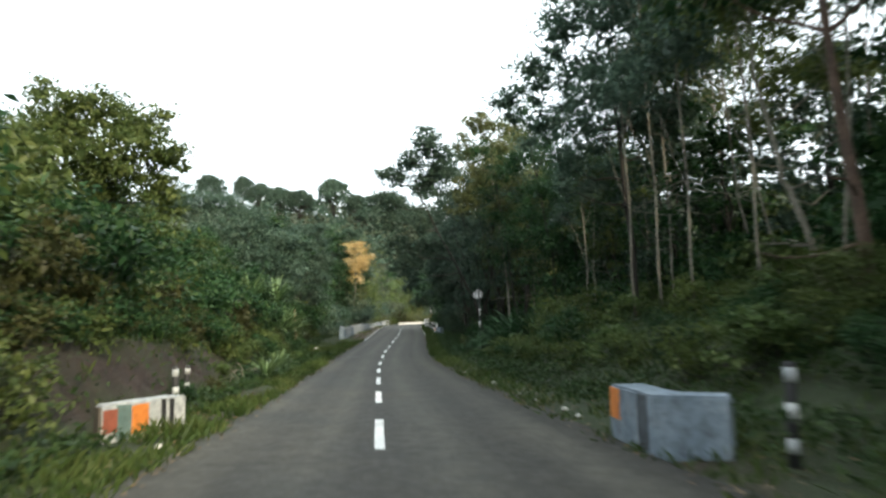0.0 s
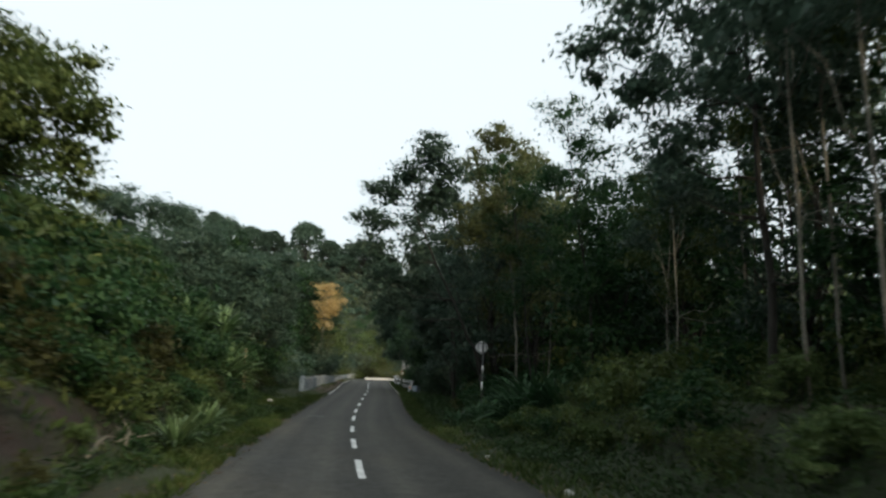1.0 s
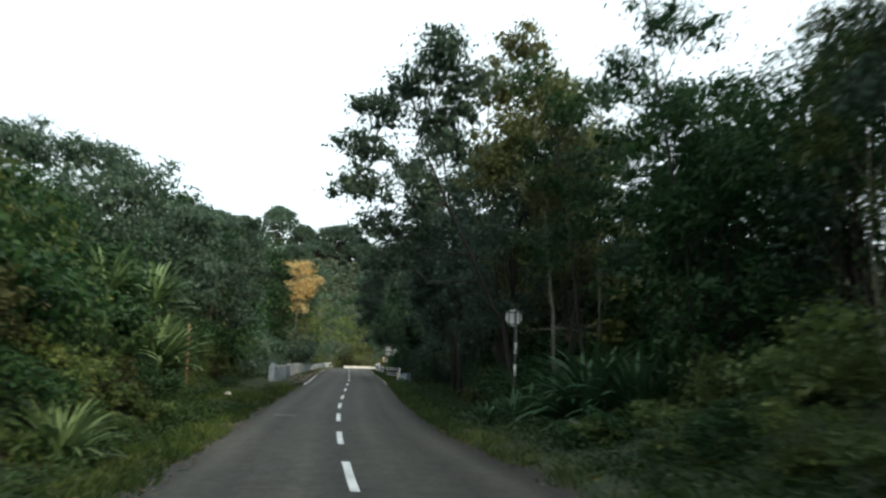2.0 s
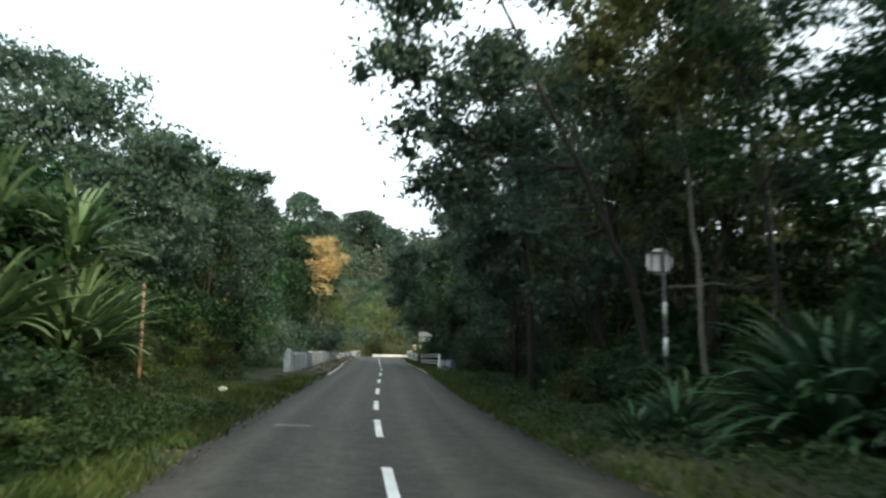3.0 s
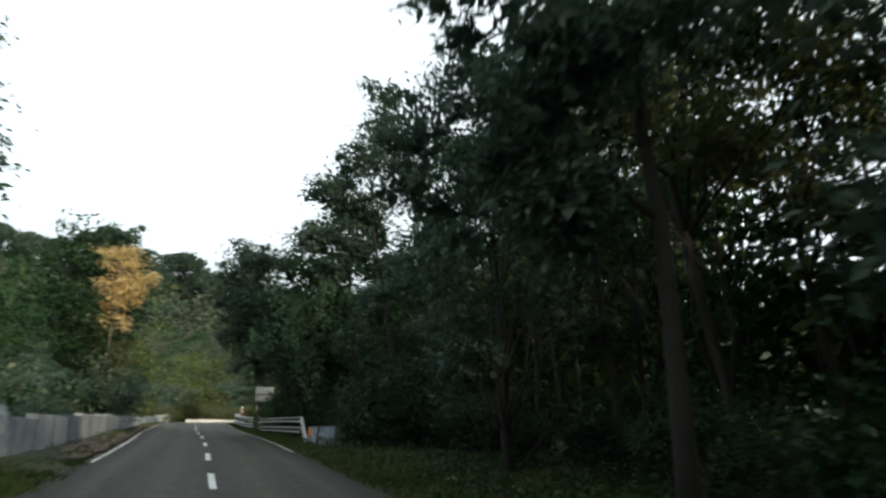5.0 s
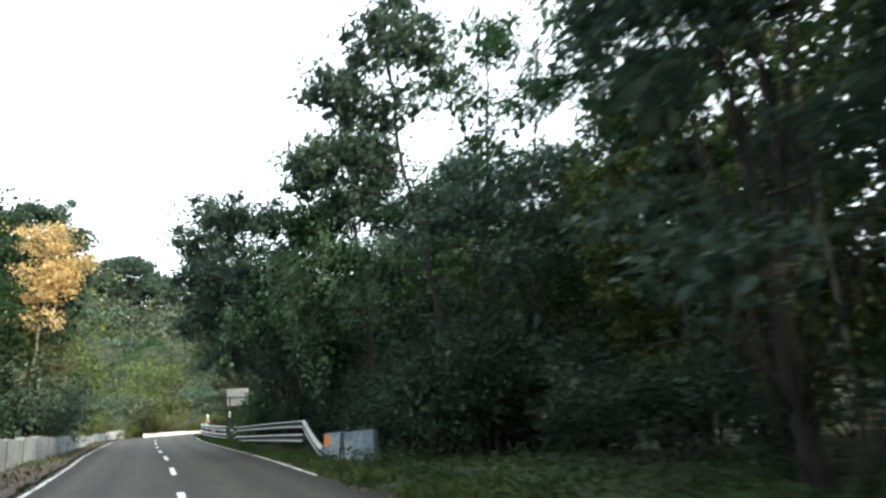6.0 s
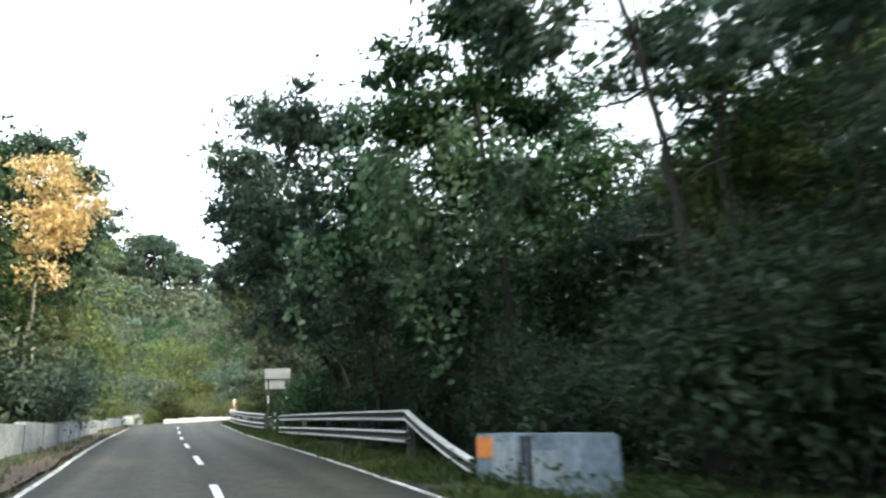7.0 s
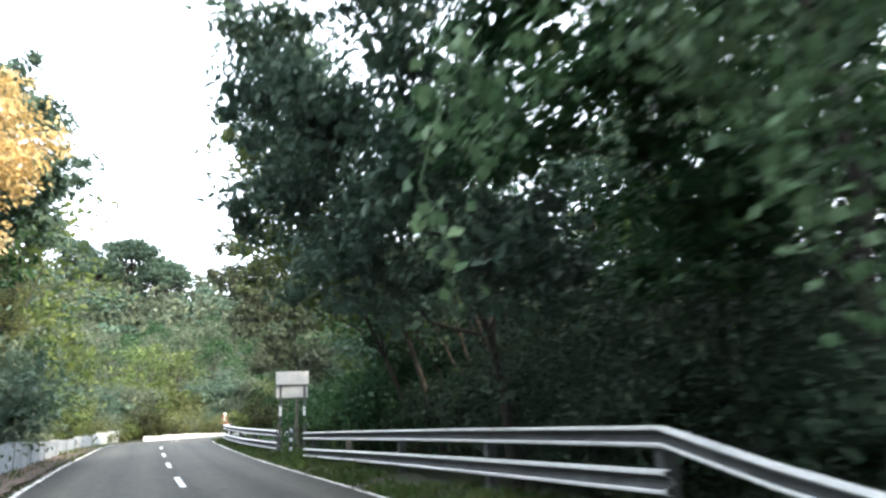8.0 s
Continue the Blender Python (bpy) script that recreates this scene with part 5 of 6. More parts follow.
for i, y in enumerate(np.arange(40, 68, 1.9)):
    e = float(right_edge(y))
    ((BUSH_A, BUSH_A, BUSH_D, BUSH_B)[i % 4] if y < 48 else THICKET).at(e + 2.9 + float(ramp(y, 46, 52)) * 1.6 + rng.uniform(-0.3, 0.5), y, rng.uniform(0.55, 0.85))
for i, y in enumerate(np.arange(43, 61, 3.2)):
    e = float(right_edge(y))
    (TREE_E, SLIM_C, SLIM_B)[i % 3].at(e + 6.4 + rng.uniform(-0.6, 0.8), y, (0.85, 0.95, 1.0)[i % 3])
for i, y in enumerate(np.arange(37, 66, 3.4)):
    e = float(right_edge(y))
    TREE_L.at(e + 10.5 + rng.uniform(-1.5, 1.5), y, rng.uniform(0.85, 1.1))

TREE_B.at(9.6, 60.0, 0.95, None, 1.35)
crown_tree("broadleaf_tree", "olive green tree with a dense rounded crown near the block", [(7.9, 65.2), (7.9, 65.0, 3.4), (8.0, 65.0, 5.6), (8.5, 65.0, 8.0)],
           [(6.9, 64.8, 6.5, 1.0), (7.7, 65.0, 8.1, 1.15), (9.1, 65.0, 9.1, 1.4), (8.5, 64.6, 6.4, 1.3), (7.2, 64.7, 4.8, 1.1), (10.3, 65.0, 7.5, 1.4), (9.3, 64.6, 4.6, 1.3), (7.8, 64.4, 3.2, 1.2)], LEAF_OLIVE, 0.19, dense=60)
crown_tree("tall_tree", "tall narrow tree with a dark forked trunk beside the block", [(3.95, 68.3), (3.76, 68.1, 4.3), (3.55, 68.0, 5.6), (3.0, 68.0, 8.0), (2.6, 67.6, 11.0), (3.0, 67.2, 13.4)],
           [(0.6, 68.0, 8.1, 0.8), (1.2, 67.7, 9.8, 0.85), (1.7, 68.6, 10.6, 0.8), (2.3, 66.8, 10.9, 0.85), (2.9, 67.4, 12.4, 0.9), (3.1, 67.0, 13.7, 0.8), (1.5, 68.0, 8.3, 0.95), (2.4, 68.0, 9.4, 1.05), (3.5, 67.4, 11.2, 0.95), (1.5, 68.3, 7.0, 0.6), (4.2, 68.4, 7.2, 0.6)],
           LEAF_BLUE, 0.18, trunk=0.1, dense=56, twigs=7)
TREE_A.at(8.0, 68.0, 0.68)
SLIM_C.at(4.9, 68.6, 1.15, 40)
SLIM_C.at(5.7, 67.6, 1.0, 300)
TREE_D.at(8.8, 51.0, 0.9)
crown_tree("tall_tree", "dark-trunked tree slanting up through the roadside wood", [(6.3, 55.9), (6.0, 55.9, 2.6), (5.66, 55.9, 4.9), (5.1, 55.8, 8.4)],
           [(4.6, 55.6, 8.8, 0.9), (5.6, 56.0, 9.6, 1.0), (6.4, 55.4, 7.8, 0.8), (4.0, 56.0, 7.4, 0.7), (5.2, 56.4, 7.2, 0.7)], LEAF_DEEP, 0.15, trunk=0.14, dense=56, twigs=6)
crown_tree("tall_tree", "dark-trunked tree slanting up through the roadside wood", [(7.5, 61.0), (7.2, 61.0, 2.1), (6.65, 61.0, 5.4), (6.1, 61.0, 8.6)],
           [(5.2, 61.0, 9.0, 0.9), (6.4, 61.2, 10.0, 1.0), (7.3, 60.6, 8.4, 0.9), (4.6, 61.2, 7.8, 0.6)], LEAF_DEEP, 0.15, trunk=0.15, dense=56, twigs=6)
crown_tree("tall_tree", "dark-trunked forked tree in the roadside wood", [(7.4, 63.0), (7.3, 63.0, 2.0), (7.2, 63.0, 4.6), (6.9, 62.8, 7.0)],
           [(6.4, 62.8, 8.0, 0.8), (7.6, 63.0, 8.4, 0.9), (8.2, 63.2, 6.8, 0.8)], LEAF_DEEP, 0.15, trunk=0.12, dense=56, twigs=6)
for x, y, s in ((8.0, 9.8, 0.6), (8.9, 11.0, 0.75), (7.7, 11.4, 0.55), (9.6, 8.8, 0.8), (8.3, 7.4, 0.55), (8.6, 5.6, 0.6), (7.7, 8.4, 0.4), (9.8, 6.6, 0.8)):
    (BUSH_A if s < 0.6 else FERN).at(x, y, s * 0.62)
# low growth on the bank beside the strap leaves
for i in range(18):
    UNDERGROWTH.add((BUSH_A, BUSH_D, BUSH_B)[i % 3], rng.uniform(4.6, 9.5), rng.uniform(26.5, 32.6), rng.uniform(0.3, 0.45), 0.75)

# beyond the rail
for i, y in enumerate(np.arange(67, 128, 2.0)):
    x = float(np.interp(y, [66, 75, 92, 104, 128], [5.2, 4.2, 3.0, 2.6, 5.5]))
    x, s = x + rng.uniform(-0.4, 0.5), rng.uniform(0.8, 1.15)
    if y < 80:
        THICKET.at(x, y, s, sink=0.2)
    else:
        UNDERGROWTH.add((BUSH_A, BUSH_D, BUSH_A, BUSH_C)[i % 4], x, y, s, sink=0.2)
for i, y in enumerate(np.arange(80, 132, 3.4)):
    x = float(np.interp(y, [66, 75, 92, 104, 132], [6.6, 6.0, 5.2, 5.4, 9.0]))
    (TREE_C, TREE_A, TREE_C, TREE_B)[i % 4].at(x + rng.uniform(-0.6, 0.8), y, (0.95, 1.0, 0.8, 0.8)[i % 4])
for i, y in enumerate(np.arange(84, 126, 5.0)):
    (TREE_D, TREE_E, TREE_A)[i % 3].at(10.5 + rng.uniform(-1.5, 2.5), y, rng.uniform(0.95, 1.15))
for i, y in enumerate(np.arange(71.0, 96, 1.7)):
    (THICKET if y < 86 else BUSH_A).at(float(np.interp(y, [70, 75, 92, 97], [3.1, 2.8, 1.7, 2.0])) + rng.uniform(-0.2, 0.3), y, rng.uniform(0.75, 1.0), None, 1.15, 0.25)
crown_tree("tall_tree", "tall tree draped with climbing vines behind the rail", [(3.3, 73.7), (3.15, 73.5, 3.6), (3.1, 73.4, 5.4), (2.9, 73.7, 8.0), (2.7, 74.0, 11.0)],
           [(1.6, 75.6, 10.3, 0.9), (2.8, 74.2, 11.0, 1.05), (4.0, 74.0, 10.4, 0.95), (4.8, 74.0, 8.7, 0.75), (3.4, 74.0, 9.2, 1.15), (2.2, 74.4, 8.6, 1.15), (1.2, 74.8, 8.4, 1.0), (0.6, 75.4, 7.1, 1.0), (2.3, 73.7, 6.8, 0.95),
            (4.4, 74.4, 6.8, 0.7), (1.4, 74.0, 5.6, 0.9), (0.3, 75.6, 5.5, 0.9), (2.1, 74.2, 4.2, 1.0)], LEAF_DEEP, 0.19, trunk=0.13, dense=66)
crown_tree("leaning_tree", "blue-green tree whose crown hangs out over the road", [(2.0, 79.6), (1.5, 79.4, 3.6), (0.6, 79.0, 6.0), (-0.4, 78.6, 8.4), (-1.2, 78.8, 9.8)],
           [(-2.3, 80.3, 9.1, 0.7), (-1.8, 79.4, 10.2, 0.7), (-2.2, 79.8, 7.8, 0.8), (-1.0, 77.6, 9.2, 0.85), (-0.9, 75.9, 9.0, 0.7), (-1.3, 79.0, 7.0, 1.0), (-0.4, 77.5, 7.6, 1.05), (0.3, 78.0, 9.5, 1.05), (-1.7, 80.2, 6.1, 0.9),
            (-0.3, 77.5, 5.7, 1.05), (0.9, 78.5, 6.6, 1.2), (-0.8, 79.0, 4.6, 1.0), (0.8, 77.0, 4.2, 1.1)], LEAF_BLUE, 0.18, trunk=0.1, dense=62)
for x, y, s in ((7.4, 77.5, 1.08), (9.6, 74.6, 1.0), (12.6, 77.0, 1.1)):
    TREE_A.at(x, y, s)
TREE_A.at(13.2, 71.6, 1.0, None, 1.4)
TREE_A.at(16.5, 74.5, 1.0, None, 1.5)
for x, y, s in ((11.6, 73.0, 0.9), (13.8, 80.5, 1.1), (8.3, 71.5, 0.7), (16.4, 70.5, 0.95)):
    TREE_B.at(x, y, s)
leaning_tree("leaning_tree", "blue-green tree whose crown hangs out over the road", (2.1, 83.6), (-3.5, -1.4, 8.6), LEAF_BLUE, 0.2, 340)
leaning_tree("leaning_tree", "grey-brown thin tree leaning out towards the road", (2.3, 85.8), (-3.7, -1.6, 7.2), LEAF_OLIVE, 0.18, 380)
TREE_C.at(2.5, 82.4, 0.9, 75)
TREE_A.at(3.0, 88.0, 1.0)
for x, y, s in ((8.5, 70.0, 1.6), (11.0, 72.5, 1.9), (9.5, 76.0, 1.9), (13.0, 68.0, 2.0), (12.0, 79.0, 2.1), (7.0, 67.5, 1.1)):
    THICKET.at(x, y, s)
TREE_B.at(16.0, 78.0, 1.0)
for x, y, s in ((9.3, 83.0, 0.85), (12.2, 81.5, 0.95), (15.2, 80.0, 0.8), (18.0, 76.0, 0.85), (11.0, 88.0, 1.0), (19.5, 72.0, 0.9)):
    TREE_B.at(x, y, s)
SLIM_C.at(7.2, 79.5, 1.0, 20)
for x, y, s in ((3.1, 66.6, 0.95), (4.0, 66.0, 1.1), (5.2, 65.6, 1.2), (3.5, 67.4, 1.15), (4.8, 67.0, 1.2), (6.2, 66.4, 1.2)):
    THICKET.at(x, y, s * 0.9, None, 1.25)
for i, y in enumerate(np.arange(73.2, 93, 1.5)):
    (THICKET if y < 84 else BUSH_A).at(float(np.interp(y, [73, 92], [3.5, 2.9])) + rng.uniform(-0.1, 0.3), y, rng.uniform(0.75, 0.95), None, 1.45, 0.25)
crown_tree("broadleaf_tree", "grey-green tree with a pale thin trunk leaning over the rail", [(0.95, 100.2), (0.92, 100.0, 5.3), (0.6, 99.6, 7.0), (-0.2, 99.0, 9.2)],
           [(-1.6, 98.2, 9.9, 0.9), (-0.7, 98.5, 10.6, 0.9), (-1.9, 98.4, 8.4, 0.9), (-0.8, 98.6, 8.6, 1.2), (-1.2, 98.4, 6.9, 1.1), (0.6, 98.8, 9.4, 1.2), (0.4, 98.6, 7.2, 1.2), (-0.3, 98.6, 5.4, 1.0), (1.2, 98.6, 5.2, 1.2)], LEAF_FAR, 0.2, bark=BARK_PALE, trunk=0.1, dense=56)
SLIM_C.at(8.4, 77.0, 0.95, 220)
TREE_A.at(11.5, 64.5, 0.85)

# round the outside of the bend
for i, a in enumerate(np.arange(5, 100, 5.0)):
    for r, s in ((23.4, 0.85), (26.0, 1.35), (30.0, 1.7)):
        x, y = BEND[0] - r * math.cos(radians(a)) + rng.uniform(-0.6, 0.6), BEND[1] + r * math.sin(radians(a)) + rng.uniform(-0.6, 0.6)
        UNDERGROWTH.add(((BUSH_P, BUSH_F, BUSH_P, BUSH_B, BUSH_D) if r < 26 else (BUSH_P, BUSH_G, BUSH_F, BUSH_B, BUSH_P))[(i + int(r)) % 5], x, y, s * rng.uniform(0.65, 1.35))

UNDERGROWTH.finish()

# unseen trees added along the road behind the start, blocking sky light
for i, y in enumerate(np.arange(-34, 6, 5.5)):
    TREE_L.at(float(right_edge(y)) + 4.6 + rng.uniform(-0.6, 1.5), y, rng.uniform(0.95, 1.15))
    TREE_L.at(float(right_edge(y)) + 8.5, y + 2, 1.15)
    TREE_L.at(float(left_edge(y)) - 6.0 + rng.uniform(-1, 0.6), y, rng.uniform(0.8, 1.0))

# taller growth filling in behind the roadside trees
crown_tree("tall_tree", "tall dark tree filling the wood behind the block", [(8.6, 74.2), (8.6, 74.1, 3.5), (9.0, 74.0, 5.6), (9.8, 74.0, 8.0)],
           [(7.5, 74.0, 6.9, 0.9), (8.6, 74.0, 6.4, 1.2), (10.4, 74.2, 8.8, 1.3), (12.0, 74.0, 9.6, 1.4), (6.5, 73.8, 5.6, 1.0), (8.4, 73.8, 4.8, 1.3), (10.8, 73.6, 6.4, 1.5), (12.8, 74.0, 7.0, 1.5)],
           LEAF_BLUE, 0.2, dense=56, twigs=4)
crown_tree("broadleaf_tree", "dark tree whose leafy boughs hang over the verge by the block", [(5.6, 66.2), (5.5, 66.1, 3.0), (5.2, 65.8, 4.8), (4.7, 65.5, 6.4)],
           [(2.6, 65.2, 5.5, 0.5), (3.4, 65.0, 5.9, 0.6), (4.3, 65.2, 6.3, 0.75), (3.6, 65.4, 6.9, 0.65), (4.7, 65.2, 5.1, 0.75), (5.3, 65.4, 7.1, 0.85), (5.7, 65.4, 5.8, 0.8)],
           LEAF_BLUE, 0.13, dense=64, trunk=0.07, twigs=5)
crown_tree("tall_tree", "airy olive tree standing close behind the block", [(6.0, 70.2), (6.0, 70.1, 3.4), (6.4, 70.0, 5.6), (6.9, 69.8, 8.2)],
           [(5.9, 69.8, 7.6, 0.8), (7.0, 69.8, 8.5, 0.9), (8.0, 69.6, 7.2, 1.1), (6.6, 69.8, 6.0, 1.0), (7.6, 69.6, 5.2, 1.1), (8.8, 69.4, 8.6, 1.0), (5.6, 69.8, 5.6, 0.7)],
           LEAF_OLIVE, 0.16, dense=60, trunk=0.08, twigs=4)
crown_tree("broadleaf_tree", "broad blue-green tree with a dense layered crown on the bank", [(-9.6, 46.2), (-9.6, 46.1, 4.0), (-9.9, 46.0, 6.4), (-10.2, 46.0, 8.6)],
           [(-12.8, 46.4, 9.7, 1.15), (-11.3, 46.6, 9.4, 1.2), (-9.9, 46.4, 8.5, 1.25), (-8.5, 46.6, 7.2, 1.1), (-7.5, 46.6, 6.9, 1.05), (-10.8, 45.4, 7.6, 1.5), (-9.0, 45.3, 5.9, 1.4), (-7.3, 46.0, 5.2, 1.2), (-12.6, 45.0, 7.2, 1.5), (-11.0, 44.6, 5.8, 1.5), (-8.0, 45.2, 3.9, 1.3), (-14.4, 46.2, 9.6, 1.4), (-15.8, 46.4, 10.2, 1.3), (-9.4, 44.2, 4.6, 1.3)],
           LEAF_BLUE, 0.16, trunk=0.16, dense=76)
crown_tree("tall_tree", "dense dark tree closing the wood behind the strap plants", [(9.8, 37.4), (9.8, 37.3, 4.0), (9.5, 37.1, 6.6), (9.0, 37.0, 9.0)],
           [(8.8, 37.0, 9.6, 1.2), (7.9, 37.0, 8.4, 1.0), (9.8, 37.0, 8.2, 1.3), (8.7, 36.8, 7.0, 1.2), (10.2, 36.8, 6.6, 1.3), (9.2, 36.7, 5.4, 1.2), (7.8, 36.9, 6.4, 0.8), (10.6, 36.8, 9.6, 1.3), (10.4, 36.6, 4.8, 1.2)],
           LEAF_DEEP, 0.15, dense=72)

# strap-leaved plants
FLAX.at(5.7, 35.2, 1.15, 10)
FLAX.at(7.0, 34.7, 1.25, 130)
FLAX.at(6.3, 36.2, 1.3, 250)
FLAX.at(8.1, 35.2, 1.25, 300)
FLAX.at(3.45, 37.0, 0.42, 80)
FLAX.at(4.3, 37.4, 0.6, 20)
PINE.at(-5.8, 37.4, 1.3, 40)
PINE.at(-6.6, 36.0, 1.4, 160)
PINE.at(-6.0, 38.7, 1.05, 280)
PINE_TALL.at(-6.3, 38.2, 1.25, 100)
PINE_TALL.at(-7.2, 37.0, 1.3, 220)
PINE.at(-2.6, 22.5, 0.6, 280)
PINE.at(-3.3, 26.5, 0.7, 80)
PINE.at(5.0, 38.6, 0.9, 30)


def vine_curtain(x, y, top, drop, width, strands, turn):
    """Hanging strands of heart-shaped vine leaves."""
    ob = thing("hanging_vine", "curtain of hanging green vine leaves over a tree", "vine", "hanging vines")
    ob.matrix_basis = pose(x - 0.15, y - 0.45, top, 0, 0, turn)
    for i in range(int(strands * 0.65)):
        a = rng.uniform(-width / 2, width / 2)
        b = rng.normal() * 0.35
        l = drop * rng.uniform(0.35, 1.0)
        h = rng.uniform(-0.8, 0.4)
        run = [(a + 0.1 * math.sin(k * 1.3 + i), b + 0.1 * math.cos(k * 1.7 + i), h - l * k / 6) for k in range(7)]
        n = int(l * 25)
        f = rng.random(n)
        t = np.linspace(0, 1, 7)
        pts = np.column_stack([np.interp(f, t, [r[0] for r in run]), np.interp(f, t, [r[1] for r in run]), h - l * f]) + rng.normal(size=(n, 3)) * 0.13
        v1, t1 = tube_arrays(run, [0.012] * 7, 4)
        v2, t2 = leaf_arrays(pts, 0.15, 0.85, 0.9)
        part("vine_strand", triangles_of("vine_strand", np.concatenate([v1, v2]), np.concatenate([t1, t2 + len(v1)]), LEAF_VINE), ob)


for args in ((1.1, 72.7, 6.7, 3.4, 1.3, 20, 12), (0.3, 73.4, 7.2, 2.6, 1.3, 16, 20), (2.2, 72.6, 7.6, 3.0, 1.6, 18, 30), (-0.6, 74.3, 5.9, 2.2, 0.9, 10, 10), (1.5, 72.5, 5.0, 2.0, 0.8, 8, 15), (3.2, 72.7, 7.0, 2.6, 1.0, 10, 50)):
    vine_curtain(*args)


def far_woods():
    """Tree-covered hills ahead and to the sides, too many crowns to count."""
    vs, ts, n = [], [], 0
    spots = []
    for _ in range(400):
        y = 182 + 153 * rng.random()
        spots.append((rng.uniform(-40 - 0.25 * (y - 140), 40 + 0.2 * (y - 140)), y))
    for _ in range(95):
        spots.append((rng.uniform(-60, -17), rng.uniform(-10, 140)))
    for _ in range(50):
        spots.append((rng.uniform(17, 60), rng.uniform(20, 140)))
    for _ in range(110):
        spots.append((rng.uniform(-95, -30), rng.uniform(110, 260)))
    for _ in range(90):
        spots.append((rng.uniform(-50, 12), rng.uniform(205, 250)))
    for x, y in spots:
        r = rng.uniform(2.2, 4.2) * (1 + max(0, y - 170) * 0.004)
        z = z_at(x, y)
        h = rng.uniform(2.5, 6.0) * (1 + max(0, y - 170) * 0.006)
        p, out = blob_points((x, y, z + h * 0.7), (r, r, h * 0.55), 18, 7, 0.4)
        v, t = leaf_arrays(p, 0.5 + 0.0026 * max(0, y), 0.62, 0.1, outward=out)
        vs.append(v)
        ts.append(t + n)
        n += len(v)
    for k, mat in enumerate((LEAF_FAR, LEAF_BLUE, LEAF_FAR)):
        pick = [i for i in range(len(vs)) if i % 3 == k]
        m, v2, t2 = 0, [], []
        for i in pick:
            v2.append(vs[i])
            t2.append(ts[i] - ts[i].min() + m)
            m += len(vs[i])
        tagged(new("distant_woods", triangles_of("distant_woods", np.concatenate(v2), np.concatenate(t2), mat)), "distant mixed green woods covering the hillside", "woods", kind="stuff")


far_woods()
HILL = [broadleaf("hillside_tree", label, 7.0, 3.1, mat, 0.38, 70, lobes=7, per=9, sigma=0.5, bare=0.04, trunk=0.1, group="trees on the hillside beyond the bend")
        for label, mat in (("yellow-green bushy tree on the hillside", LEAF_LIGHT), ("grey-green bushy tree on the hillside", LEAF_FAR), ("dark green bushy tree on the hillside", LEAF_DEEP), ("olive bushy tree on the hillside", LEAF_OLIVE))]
k = 0
for y in np.arange(137, 184, 5.2):
    for x in np.arange(-34 - 0.3 * (y - 137), 22, 6.0):
        k += 1
        HILL[(k * 7 + k // 5) % 4 if y < 152 else 1 + k % 2].at(x + rng.uniform(-2, 2), y + rng.uniform(-1.6, 1.6), rng.uniform(0.6, 1.1))
for k in range(36):
    HILL[(k * 3 + k // 4) % 4].at(rng.uniform(17, 40), -22 + 4.0 * k + rng.uniform(-1, 1), rng.uniform(0.9, 1.25))
for k in range(24):
    HILL[(k * 3 + k // 4) % 4].at(rng.uniform(-40, -16.5), -22 + 5.6 * k + rng.uniform(-1, 1), rng.uniform(0.9, 1.2))


def umbrella(name, label, height, spread, mat, leaf, lobes):
    """A bare stem whose limbs fan out into a flat-bottomed dome, with gaps between its tufts."""
    def build():
        ob = thing(name, label, "tree", "hilltop trees")
        stem = bent((0, 0, -1.0), (rng.uniform(-0.6, 0.6), 0, height * 0.66), 0, 0.06, 7)
        runs = [(stem, list(np.linspace(0.3, 0.14, 7)))]
        blobs = []
        for i in range(lobes):
            a, f = i * 2.4, math.sqrt((i + 0.5) / lobes)
            reach = spread * f * rng.uniform(0.85, 1.0)
            c = (reach * math.cos(a), reach * math.sin(a), height * (0.50 + 0.42 * math.sqrt(max(0.02, 1 - f * f * 0.95))))
            runs.append((bent(stem[4 + i % 3], c, -0.5, 0.12, 5), list(np.linspace(0.12, 0.04, 5))))
            r = spread * rng.uniform(0.24, 0.38)
            blobs.append((c, (r, r, r * 0.75), 14))
        part("trunk", tubes_mesh("trunk", runs, BARK_DARK, 6), ob)
        part("crown", foliage_mesh("crown", blobs, mat, leaf, 10, 0.55, 0.6, 0.1, 0.8), ob)
        return ob
    return Kind(build)


DOME = umbrella("hilltop_tree", "distant umbrella-crowned tree on the hilltop", 15.0, 5.4, LEAF_BLUE, 0.62, 30)
for x, y, top, wide in ((-82.0, 245.0, 57.5, 1.0), (-70.5, 246.0, 57.0, 0.7), (-65.0, 247.0, 54.5, 0.9), (-58.0, 248.0, 53.0, 1.0), (-51.0, 248.0, 52.0, 0.9), (-38.7, 245.0, 55.0, 1.05), (-31.0, 246.0, 49.5, 0.8), (-19.3, 243.5, 49.5, 1.35), (-25.5, 241.0, 44.0, 1.0), (-13.5, 241.5, 44.0, 1.0), (-10.5, 240.0, 43.5, 0.9), (-98.0, 240.0, 51.0, 1.0), (8.0, 250.0, 42.0, 1.0)):
    tall = (top - z_at(x, y)) / 15.0
    DOME.at(x, y, wide, None, tall / wide)


